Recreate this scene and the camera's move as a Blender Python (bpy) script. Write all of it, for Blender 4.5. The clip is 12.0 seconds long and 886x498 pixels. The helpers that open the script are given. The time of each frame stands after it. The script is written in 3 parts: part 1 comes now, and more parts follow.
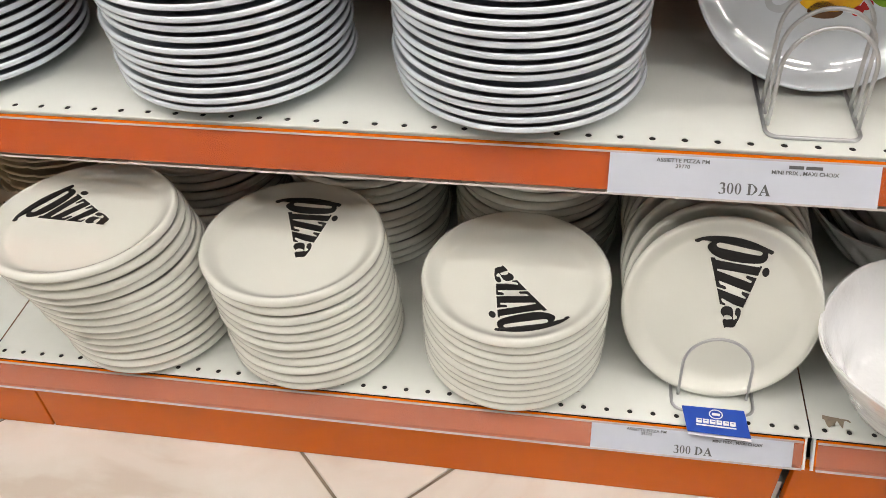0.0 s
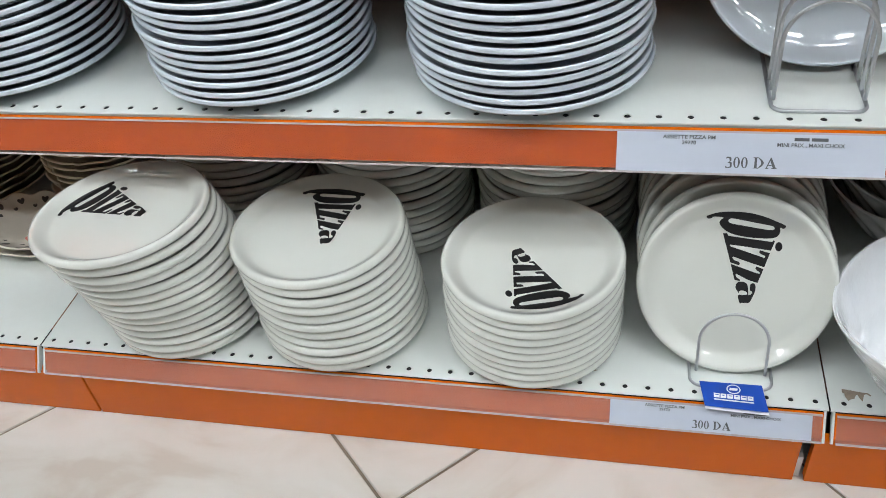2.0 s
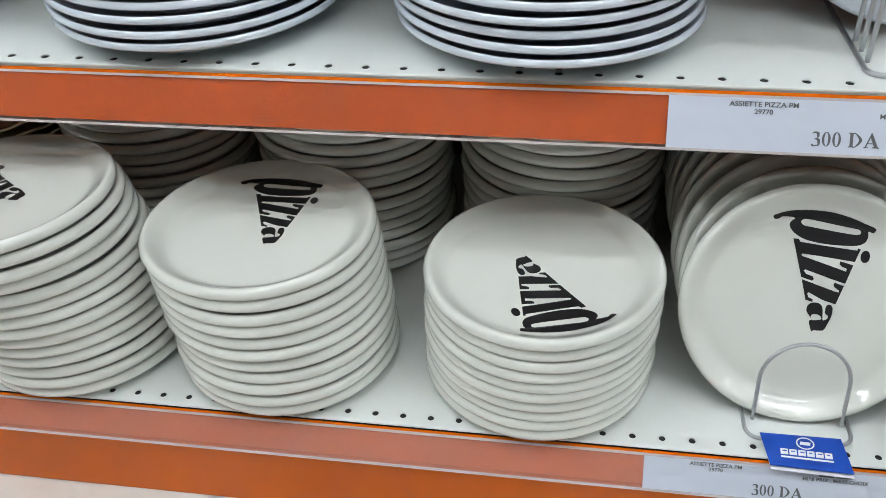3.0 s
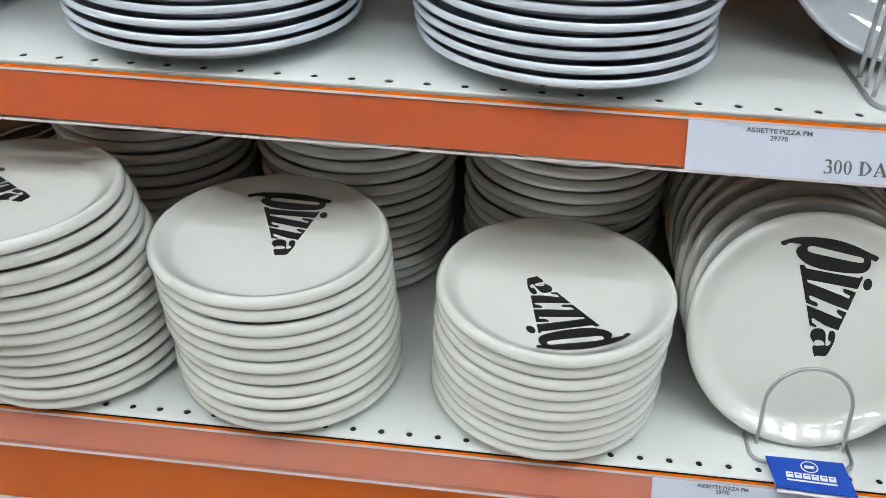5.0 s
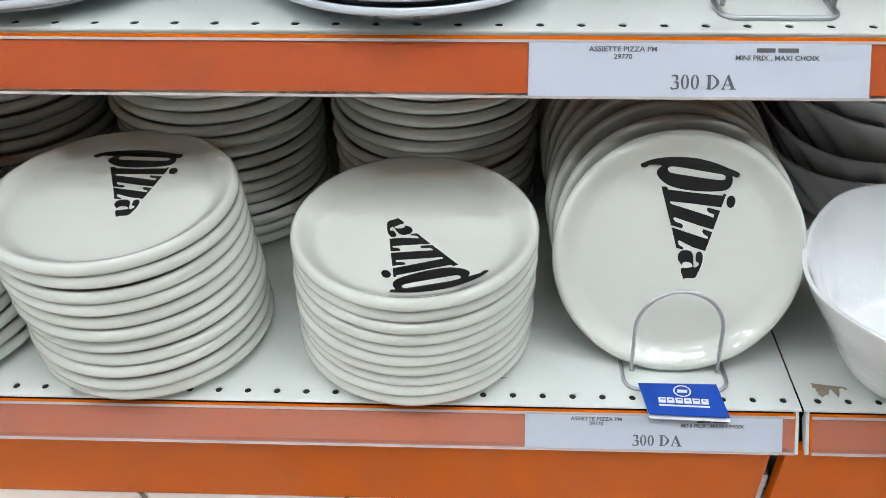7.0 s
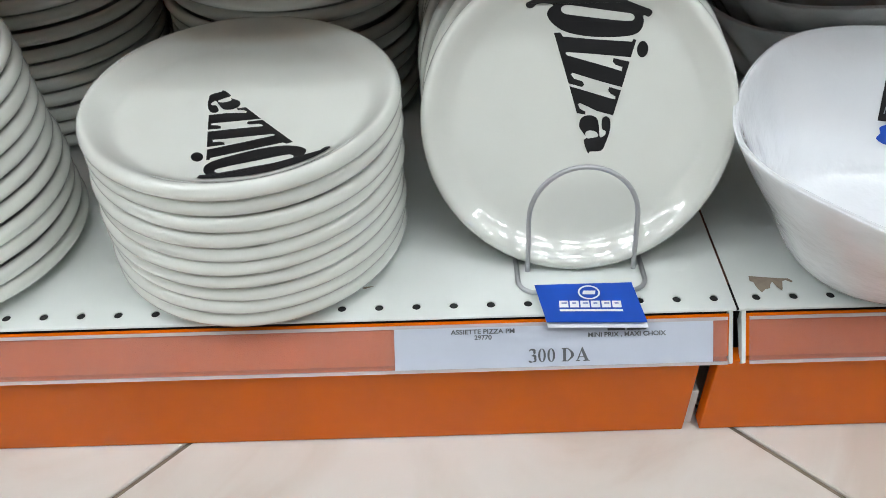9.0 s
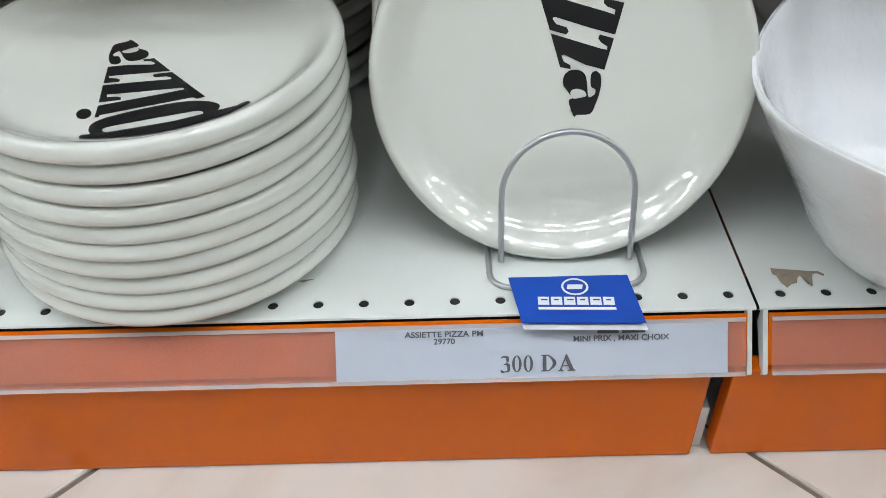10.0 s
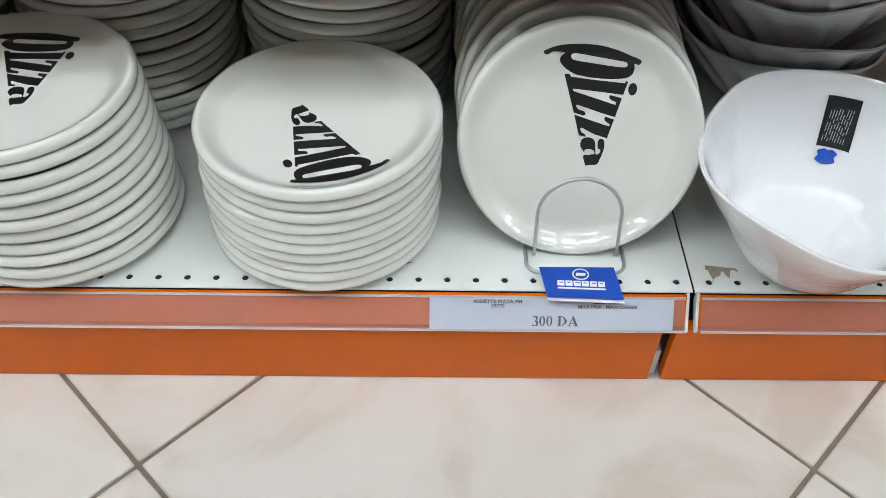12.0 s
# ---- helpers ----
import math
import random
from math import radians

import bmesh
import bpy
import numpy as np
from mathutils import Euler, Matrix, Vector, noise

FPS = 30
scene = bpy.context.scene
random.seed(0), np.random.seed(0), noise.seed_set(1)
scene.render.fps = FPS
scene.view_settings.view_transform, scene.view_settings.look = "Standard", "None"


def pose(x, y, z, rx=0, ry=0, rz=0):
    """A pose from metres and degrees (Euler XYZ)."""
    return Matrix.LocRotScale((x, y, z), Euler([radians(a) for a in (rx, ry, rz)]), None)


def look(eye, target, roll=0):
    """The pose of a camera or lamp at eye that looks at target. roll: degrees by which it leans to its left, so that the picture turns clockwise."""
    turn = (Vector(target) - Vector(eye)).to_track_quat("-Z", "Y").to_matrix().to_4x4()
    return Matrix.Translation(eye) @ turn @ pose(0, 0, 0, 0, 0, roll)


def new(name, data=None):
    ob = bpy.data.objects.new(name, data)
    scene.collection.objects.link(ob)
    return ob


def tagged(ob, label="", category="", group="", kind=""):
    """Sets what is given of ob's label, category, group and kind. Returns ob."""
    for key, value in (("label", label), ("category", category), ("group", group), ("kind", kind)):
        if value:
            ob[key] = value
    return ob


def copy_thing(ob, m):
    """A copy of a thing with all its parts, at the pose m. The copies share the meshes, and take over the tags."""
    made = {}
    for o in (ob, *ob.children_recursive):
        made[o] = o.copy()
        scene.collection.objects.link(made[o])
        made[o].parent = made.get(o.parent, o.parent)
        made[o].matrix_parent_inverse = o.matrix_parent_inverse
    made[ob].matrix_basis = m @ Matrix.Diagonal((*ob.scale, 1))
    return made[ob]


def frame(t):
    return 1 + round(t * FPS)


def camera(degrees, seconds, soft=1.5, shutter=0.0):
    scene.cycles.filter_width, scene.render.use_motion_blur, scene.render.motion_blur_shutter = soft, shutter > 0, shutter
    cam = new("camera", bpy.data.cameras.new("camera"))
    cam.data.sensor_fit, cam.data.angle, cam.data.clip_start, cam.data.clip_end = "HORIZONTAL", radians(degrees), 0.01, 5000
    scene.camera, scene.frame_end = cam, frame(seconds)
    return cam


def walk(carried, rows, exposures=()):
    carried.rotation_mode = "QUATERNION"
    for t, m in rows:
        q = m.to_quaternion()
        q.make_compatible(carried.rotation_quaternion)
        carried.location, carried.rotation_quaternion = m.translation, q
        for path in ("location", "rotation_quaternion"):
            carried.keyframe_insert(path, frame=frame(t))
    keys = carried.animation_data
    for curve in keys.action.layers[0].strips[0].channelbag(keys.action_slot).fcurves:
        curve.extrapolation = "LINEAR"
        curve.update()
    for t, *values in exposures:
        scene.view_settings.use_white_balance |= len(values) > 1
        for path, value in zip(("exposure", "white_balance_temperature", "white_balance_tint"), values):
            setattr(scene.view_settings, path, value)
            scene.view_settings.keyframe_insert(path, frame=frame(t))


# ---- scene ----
cam = camera(55.0, 12.0, soft=0.5)
PATH = [
    (0, (0.7294, -0.5843, 0.8751), (0.6021, 0.0695, 0.2698), -3.25),
    (0.5, (0.7468, -0.6507, 0.8978), (0.5888, 0.0020, 0.2986), -3.27),
    (1, (0.7502, -0.7004, 0.8727), (0.6066, -0.0213, 0.2998), -2.53),
    (1.5, (0.7752, -0.6756, 0.8841), (0.5947, -0.0239, 0.2902), -7.12),
    (2, (0.7775, -0.6254, 0.8664), (0.5918, 0.0298, 0.2781), -7.62),
    (2.5, (0.7322, -0.5541, 0.7655), (0.5737, 0.1223, 0.1933), -5.51),
    (3, (0.6881, -0.4933, 0.6818), (0.5698, 0.2131, 0.1368), -2.29),
    (3.5, (0.6447, -0.5056, 0.6715), (0.5535, 0.2199, 0.1468), 0.86),
    (3.7, (0.6227, -0.4857, 0.6926), (0.5204, 0.2258, 0.1511), 0.43),
    (5.5, (0.6415, -0.5231, 0.6406), (0.5965, 0.2270, 0.1453), 1.92),
    (6, (0.6981, -0.5161, 0.6281), (0.6609, 0.2262, 0.1206), 0.53),
    (6.5, (0.7208, -0.5012, 0.6438), (0.6900, 0.2306, 0.1208), -0.10),
    (8.3, (0.7460, -0.4307, 0.6187), (0.7202, 0.2323, 0.0106), -2.39),
    (8.5, (0.7566, -0.4157, 0.5918), (0.7329, 0.2571, -0.0056), -2.66),
    (9, (0.8042, -0.3942, 0.5169), (0.8077, 0.2762, -0.0836), -1.43),
    (9.5, (0.8209, -0.3621, 0.4625), (0.8483, 0.3260, -0.1170), -0.65),
    (10, (0.8329, -0.3278, 0.4352), (0.8306, 0.3518, -0.1548), -1.57),
    (10.5, (0.8069, -0.3226, 0.4383), (0.8140, 0.3702, -0.1362), -0.48),
    (11, (0.8203, -0.3393, 0.4567), (0.8062, 0.3289, -0.1461), -1.50),
    (11.5, (0.8054, -0.3912, 0.5331), (0.7950, 0.2493, -0.0991), -0.92),
    (12, (0.7729, -0.4816, 0.6642), (0.7858, 0.1352, 0.0089), 1.48),
]
walk(cam, [(t, look(eye, target, roll)) for t, eye, target, roll in PATH],
     [(0.0, 0.0, 7700, 16), (0.45, 0.0, 6550, 10), (2.0, -0.14, 6500, 10), (3.5, -0.14, 6500, 10), (5.5, 0.0, 6500, 10), (8.5, 0.0, 6500, 10), (9.5, -0.14, 6500, 10), (11.0, -0.14, 6500, 10), (12.0, -0.06, 6500, 10)])

# ---- light: closed shop, tube lamps under the ceiling ----
world = bpy.data.worlds.new("shop_air")
scene.world = world
world.use_nodes = True
world.node_tree.nodes["Background"].inputs[0].default_value = (0.9, 0.95, 1.0, 1)
world.node_tree.nodes["Background"].inputs[1].default_value = 0.0
LAMP_POWER = 57.0


# ---- materials ----
def material(name, colour, rough=0.5, metal=0.0, grain=0.0, grain_scale=60.0, bump=0.0, bump_scale=200.0, stain=0.0,
             stain_scale=6.0, stain_colour=None, coat=0.0, per_piece=0.0, spec=0.5, milky=0.0):
    """A painted, glazed or metal surface with broad stains, fine grain and relief."""
    m = bpy.data.materials.new(name)
    m.use_nodes = True
    nodes, links = m.node_tree.nodes, m.node_tree.links
    b = nodes["Principled BSDF"]
    b.inputs["Roughness"].default_value = rough
    b.inputs["Metallic"].default_value = metal
    b.inputs["Coat Weight"].default_value = coat
    b.inputs["Coat Roughness"].default_value = 0.015
    b.inputs["Coat IOR"].default_value = 1.5
    if milky:
        b.inputs["Subsurface Weight"].default_value = milky
        b.inputs["Subsurface Radius"].default_value = (1.0, 1.0, 1.0)
        b.inputs["Subsurface Scale"].default_value = 0.012
    b.inputs["Specular IOR Level"].default_value = spec
    coord = nodes.new("ShaderNodeTexCoord")
    base = nodes.new("ShaderNodeRGB")
    base.outputs[0].default_value = (*colour, 1)
    last = base.outputs[0]
    if stain:
        n = nodes.new("ShaderNodeTexNoise")
        n.inputs["Scale"].default_value, n.inputs["Detail"].default_value = stain_scale, 6
        links.new(coord.outputs["Object"], n.inputs["Vector"])
        ramp = nodes.new("ShaderNodeMapRange")
        ramp.inputs["From Min"].default_value, ramp.inputs["From Max"].default_value = 0.42, 0.72
        ramp.inputs["To Max"].default_value = stain
        links.new(n.outputs["Fac"], ramp.inputs["Value"])
        mix = nodes.new("ShaderNodeMix")
        mix.data_type = "RGBA"
        links.new(ramp.outputs[0], mix.inputs["Factor"])
        links.new(last, mix.inputs["A"])
        mix.inputs["B"].default_value = (*(stain_colour or [c * 0.6 for c in colour]), 1)
        last = mix.outputs["Result"]
    if grain or per_piece:
        hsv = nodes.new("ShaderNodeHueSaturation")
        links.new(last, hsv.inputs["Color"])
        n = nodes.new("ShaderNodeTexNoise")
        n.inputs["Scale"].default_value, n.inputs["Detail"].default_value = grain_scale, 4
        links.new(coord.outputs["Object"], n.inputs["Vector"])
        r = nodes.new("ShaderNodeMapRange")
        r.inputs["To Min"].default_value, r.inputs["To Max"].default_value = 1 - grain, 1 + grain
        links.new(n.outputs["Fac"], r.inputs["Value"])
        value = r.outputs[0]
        if per_piece:
            info = nodes.new("ShaderNodeObjectInfo")
            r2 = nodes.new("ShaderNodeMapRange")
            r2.inputs["To Min"].default_value, r2.inputs["To Max"].default_value = 1 - per_piece, 1 + per_piece
            links.new(info.outputs["Random"], r2.inputs["Value"])
            mul = nodes.new("ShaderNodeMath")
            mul.operation = "MULTIPLY"
            links.new(value, mul.inputs[0])
            links.new(r2.outputs[0], mul.inputs[1])
            value = mul.outputs[0]
        links.new(value, hsv.inputs["Value"])
        last = hsv.outputs["Color"]
    links.new(last, b.inputs["Base Color"])
    if bump:
        n = nodes.new("ShaderNodeTexNoise")
        n.inputs["Scale"].default_value, n.inputs["Detail"].default_value = bump_scale, 3
        links.new(coord.outputs["Object"], n.inputs["Vector"])
        k = nodes.new("ShaderNodeBump")
        k.inputs["Strength"].default_value, k.inputs["Distance"].default_value = bump, 0.002
        links.new(n.outputs["Fac"], k.inputs["Height"])
        links.new(k.outputs["Normal"], b.inputs["Normal"])
    return m


def glowing(name, colour, power):
    m = bpy.data.materials.new(name)
    m.use_nodes = True
    b = m.node_tree.nodes["Principled BSDF"]
    b.inputs["Base Color"].default_value = (0.8, 0.8, 0.8, 1)
    b.inputs["Emission Color"].default_value = (*colour, 1)
    b.inputs["Emission Strength"].default_value = power
    return m


def tinted_plastic(name, haze, tint, shade_tint=(0.95, 0.93, 0.94)):
    """Thin clear plastic sheet: mostly see-through, a little milky, glossy; its tint shades what lies behind."""
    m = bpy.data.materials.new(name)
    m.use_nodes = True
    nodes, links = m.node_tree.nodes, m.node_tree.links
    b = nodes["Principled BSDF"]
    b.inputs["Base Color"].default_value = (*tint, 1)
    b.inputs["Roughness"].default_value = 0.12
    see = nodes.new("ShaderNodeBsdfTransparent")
    see.inputs[0].default_value = (*shade_tint, 1)
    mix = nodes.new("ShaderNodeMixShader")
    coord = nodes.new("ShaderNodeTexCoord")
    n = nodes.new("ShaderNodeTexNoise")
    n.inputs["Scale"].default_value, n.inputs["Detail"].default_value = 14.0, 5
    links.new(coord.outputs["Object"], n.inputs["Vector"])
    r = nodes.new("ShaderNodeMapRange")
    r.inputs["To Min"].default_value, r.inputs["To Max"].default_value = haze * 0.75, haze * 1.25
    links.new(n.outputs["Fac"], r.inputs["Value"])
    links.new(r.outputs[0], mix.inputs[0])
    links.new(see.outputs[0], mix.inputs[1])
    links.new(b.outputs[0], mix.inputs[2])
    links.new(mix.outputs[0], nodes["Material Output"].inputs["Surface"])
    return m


def marbled_tile():
    """Cream glazed floor tile with faint warm veins, each tile its own cut."""
    m = material("cream_floor_tile", (0.70, 0.62, 0.53), rough=0.3, bump=0.03, bump_scale=30, per_piece=0.03)
    nodes, links = m.node_tree.nodes, m.node_tree.links
    b = nodes["Principled BSDF"]
    coord, info = nodes.new("ShaderNodeTexCoord"), nodes.new("ShaderNodeObjectInfo")
    shift = nodes.new("ShaderNodeVectorMath")
    shift.operation = "MULTIPLY_ADD"
    shift.inputs[1].default_value = (1, 1, 1)
    links.new(coord.outputs["Object"], shift.inputs[0])
    off = nodes.new("ShaderNodeMath")
    off.operation = "MULTIPLY"
    off.inputs[1].default_value = 37.0
    links.new(info.outputs["Random"], off.inputs[0])
    links.new(off.outputs[0], shift.inputs[2])
    n = nodes.new("ShaderNodeTexNoise")
    n.inputs["Scale"].default_value, n.inputs["Detail"].default_value, n.inputs["Distortion"].default_value = 5.0, 8, 1.4
    links.new(shift.outputs[0], n.inputs["Vector"])
    ramp = nodes.new("ShaderNodeValToRGB")
    e = ramp.color_ramp.elements
    e[0].position, e[0].color = 0.36, (0.545, 0.485, 0.425, 1)
    e[1].position, e[1].color = 0.60, (0.650, 0.622, 0.578, 1)
    e.new(0.47).color = (0.618, 0.582, 0.53, 1)
    links.new(n.outputs["Fac"], ramp.inputs[0])
    links.new(ramp.outputs[0], b.inputs["Base Color"])
    return m


M_PLATE = material("ivory_glaze", (0.752, 0.770, 0.715), rough=0.07, spec=0.5, grain=0.015, grain_scale=18, coat=1.0, per_piece=0.03,
                   stain=0.05, stain_scale=25, stain_colour=(0.66, 0.60, 0.50))
M_WHITE = material("white_porcelain", (0.69, 0.755, 0.82), rough=0.07, spec=0.9, grain=0.015, grain_scale=20, coat=1.0, per_piece=0.02)
M_OPAL = material("white_opal_glass", (0.86, 0.88, 0.90), rough=0.06, grain=0.01, coat=1.0, bump=0.55, bump_scale=70, milky=0.25)
M_CREAM = material("cream_earthenware", (0.76, 0.67, 0.52), rough=0.2, grain=0.03, coat=0.4, stain=0.2, stain_scale=30)
M_INK = material("black_print", (0.012, 0.012, 0.013), rough=0.35, grain=0.05)
M_SHELF = material("white_shelf_paint", (0.74, 0.775, 0.745), rough=0.38, grain=0.02, grain_scale=90, bump=0.03, bump_scale=700,
                   stain=0.18, stain_scale=9, stain_colour=(0.60, 0.60, 0.54))
M_ORANGE = material("orange_paint", (0.70, 0.136, 0.003), rough=0.22, grain=0.04, grain_scale=40, bump=0.02, bump_scale=500, spec=0.25,
                    stain=0.25, stain_scale=7, stain_colour=(0.52, 0.102, 0.004))
M_RAIL_LOW = tinted_plastic("milky_clear_plastic", 0.20, (0.82, 0.50, 0.43))
# Tint darkens and reddens the orange lip behind, in place of shaded paint.
M_RAIL_UP = tinted_plastic("tinted_plastic", 0.06, (0.55, 0.45, 0.43), (0.93, 0.86, 0.80))
M_EDGE = tinted_plastic("plastic_edge", 0.60, (0.80, 0.74, 0.72))
M_PAPER = material("price_paper", (0.54, 0.58, 0.665), rough=0.6, grain=0.015, grain_scale=120)
M_TEXT = material("grey_black_ink", (0.10, 0.105, 0.115), rough=0.6, grain=0.1)
M_WIRE = material("chromed_wire", (0.52, 0.53, 0.55), rough=0.42, metal=0.85, grain=0.05, grain_scale=200)
M_BLUE = material("blue_card", (0.010, 0.070, 0.42), rough=0.3, grain=0.05, stain=0.15, stain_scale=40)
M_CARDWHITE = material("white_card", (0.80, 0.81, 0.83), rough=0.5, grain=0.02)
M_RUST = material("bare_worn_metal", (0.30, 0.24, 0.18), rough=0.7, grain=0.2, grain_scale=300, stain=0.4, stain_scale=120)
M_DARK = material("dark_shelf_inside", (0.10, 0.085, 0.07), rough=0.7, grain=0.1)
# Brown picked to dim and warm the bounced light between the shelves.
M_UNDER = material("warm_bounce_brown", (0.22, 0.090, 0.036), rough=0.6, grain=0.1, stain=0.3, stain_scale=12)
# Near black: the shade inside the shelf holes, put into the colour.
M_HOLE = material("hole_shade_black", (0.012, 0.012, 0.012), rough=0.9, grain=0.1)
M_BACK = material("dull_orange_back_panel", (0.25, 0.085, 0.030), rough=0.6, grain=0.05, stain=0.3)
M_GROUT = material("brown_grey_grout", (0.20, 0.16, 0.12), rough=0.9, grain=0.2, grain_scale=150, stain=0.4, stain_scale=20)
M_TILE = marbled_tile()
M_WALL = material("grey_wall", (0.12, 0.12, 0.115), rough=0.8, grain=0.03, stain=0.1, stain_scale=2)
M_CEIL = material("pale_ceiling", (0.40, 0.40, 0.40), rough=0.9, grain=0.02)
M_TUBE = glowing("tube_light", (0.945, 1.0, 1.04), LAMP_POWER)
M_RED = material("red_glaze", (0.50, 0.03, 0.03), rough=0.15, grain=0.2, grain_scale=150, coat=0.5)
M_ROSE = material("rose_glaze", (0.62, 0.20, 0.17), rough=0.15, grain=0.3, grain_scale=250, coat=0.5)
M_YELLOW = material("yellow_glaze", (0.80, 0.46, 0.03), rough=0.15, grain=0.15, grain_scale=60, coat=0.5, stain=0.6, stain_scale=60,
                    stain_colour=(0.55, 0.20, 0.02))
M_LEAF = material("green_glaze", (0.18, 0.36, 0.03), rough=0.15, grain=0.3, grain_scale=120, coat=0.5)
M_BROWN = material("brown_glaze", (0.12, 0.06, 0.03), rough=0.2, grain=0.3, grain_scale=120, coat=0.5)
M_GREYBLUE = material("grey_blue_glaze", (0.48, 0.52, 0.56), rough=0.15, grain=0.15, coat=0.5)


# ---- mesh helpers ----
def obj(name, verts, faces, mat, parent=None, label="", smooth=False):
    me = bpy.data.meshes.new(name)
    me.from_pydata([tuple(v) for v in verts], [], faces)
    bm = bmesh.new()
    bm.from_mesh(me)
    bmesh.ops.remove_doubles(bm, verts=bm.verts, dist=1e-6)
    bmesh.ops.recalc_face_normals(bm, faces=bm.faces)
    bm.to_mesh(me)
    bm.free()
    if smooth:
        me.polygons.foreach_set("use_smooth", [True] * len(me.polygons))
    me.materials.append(mat)
    ob = new(name, me)
    if parent:
        ob.parent = parent
    if label:
        tagged(ob, label)
    return ob


def part(name, bm, mat, parent=None, label="", smooth=False):
    me = bpy.data.meshes.new(name)
    bm.to_mesh(me)
    bm.free()
    if smooth:
        me.polygons.foreach_set("use_smooth", [True] * len(me.polygons))
    me.materials.append(mat)
    ob = new(name, me)
    if parent:
        ob.parent = parent
    if label:
        tagged(ob, label)
    return ob


def box_bm(x0, x1, y0, y1, z0, z1, bevel=0.0, seg=2):
    bm = bmesh.new()
    bmesh.ops.create_cube(bm, size=1, matrix=Matrix.Translation(((x0 + x1) / 2, (y0 + y1) / 2, (z0 + z1) / 2)) @ Matrix.Diagonal((x1 - x0, y1 - y0, z1 - z0, 1)))
    if bevel:
        bmesh.ops.bevel(bm, geom=list(bm.edges), offset=bevel, segments=seg, affect="EDGES", profile=0.6)
    return bm


def lathe_data(profile, seg=72, warp=None):
    """Verts and faces of a closed turned shape; profile runs from the axis below to the axis above. warp(r, z, a) bends it."""
    verts, faces, rings = [], [], []
    for r, z in profile:
        if r < 1e-6:
            rings.append([len(verts)])
            verts.append((0, 0, z))
            continue
        ring = []
        for i in range(seg):
            a = 2 * math.pi * i / seg
            rr, zz = warp(r, z, a) if warp else (r, z)
            ring.append(len(verts))
            verts.append((rr * math.cos(a), rr * math.sin(a), zz))
        rings.append(ring)
    for p, q in zip(rings, rings[1:]):
        for i in range(seg):
            j = (i + 1) % seg
            if len(p) == 1:
                faces.append((p[0], q[j], q[i]))
            elif len(q) == 1:
                faces.append((p[i], p[j], q[0]))
            else:
                faces.append((p[i], p[j], q[j], q[i]))
    return verts, faces


def rounded(points, steps=4):
    """A smooth curve through profile points."""
    out = []
    pts = [Vector((r, z)) for r, z in points]
    for i in range(len(pts) - 1):
        a, b, c, d = pts[max(i - 1, 0)], pts[i], pts[i + 1], pts[min(i + 2, len(pts) - 1)]
        for k in range(steps):
            t = k / steps
            v = 0.5 * (2 * b + (c - a) * t + (2 * a - 5 * b + 4 * c - d) * t * t + (3 * b - a - 3 * c + d) * t ** 3)
            out.append((max(v.x, 0.0), v.y))
    out.append(tuple(pts[-1]))
    return out


def wire_data(points, radius, seg=10):
    """A bent round wire along a line of points."""
    pts = [Vector(p) for p in points]
    verts, faces = [], []
    normal = None
    for i, p in enumerate(pts):
        t = (pts[min(i + 1, len(pts) - 1)] - pts[max(i - 1, 0)]).normalized()
        if normal is None:
            normal = t.orthogonal().normalized()
        normal = (normal - t * normal.dot(t)).normalized()
        side = t.cross(normal)
        for k in range(seg):
            a = 2 * math.pi * k / seg
            verts.append(p + radius * (math.cos(a) * normal + math.sin(a) * side))
    for i in range(len(pts) - 1):
        for k in range(seg):
            j = (k + 1) % seg
            faces.append((i * seg + k, i * seg + j, (i + 1) * seg + j, (i + 1) * seg + k))
    faces += [tuple(range(seg))[::-1], tuple((len(pts) - 1) * seg + k for k in range(seg))]
    return verts, faces


def turned(normal, spin=0.0):
    """A turn that brings +z to normal, after a spin about it."""
    return Vector((0, 0, 1)).rotation_difference(Vector(normal).normalized()).to_matrix().to_4x4() @ Matrix.Rotation(radians(spin), 4, "Z")


def flat_text(name, body, size, mat, parent, m, weight=0.0, width=1.0, slant=0.0):
    cu = bpy.data.curves.new(name, "FONT")
    cu.body, cu.size, cu.align_x, cu.align_y = body, size, "CENTER", "CENTER"
    cu.offset, cu.extrude, cu.shear = weight, 0.00008, slant
    tmp = bpy.data.objects.new(name, cu)
    scene.collection.objects.link(tmp)
    me = bpy.data.meshes.new_from_object(tmp.evaluated_get(bpy.context.evaluated_depsgraph_get()))
    bpy.data.objects.remove(tmp)
    me.transform(Matrix.Diagonal((width, 1, 1, 1)))
    me.materials.clear()
    me.materials.append(mat)
    ob = new(name, me)
    ob.parent = parent
    ob.matrix_basis = m
    return ob


# ---- the place: dimensions ----
Z_LOW, Z_UP = 0.1072, 0.3823            # shelf decks
Y_LOW, Y_UP = 0.0060, 0.1305            # rows of holes
PITCH_LOW, PITCH_UP = 0.025, 0.0312
Y_BACK = 0.455
BAYS_LOW = [(-0.9018, 0.0482), (0.0500, 1.0000), (1.0016, 1.9556)]
BAYS_UP = [(-1.3007, -0.1151), (-0.1137, 1.0719), (1.0733, 2.2589)]

# ---- room ----
room = dict(x0=-5.0, x1=6.5, y0=-4.2, y1=3.0, h=3.05)
tagged(part("wall_north", box_bm(room["x0"], room["x1"], room["y1"], room["y1"] + 0.15, 0, room["h"]), M_WALL), "plain grey painted shop wall", "wall", kind="structure")
tagged(part("wall_south", box_bm(room["x0"], room["x1"], room["y0"] - 0.15, room["y0"], 0, room["h"]), M_WALL), "plain grey painted shop wall", "wall", kind="structure")
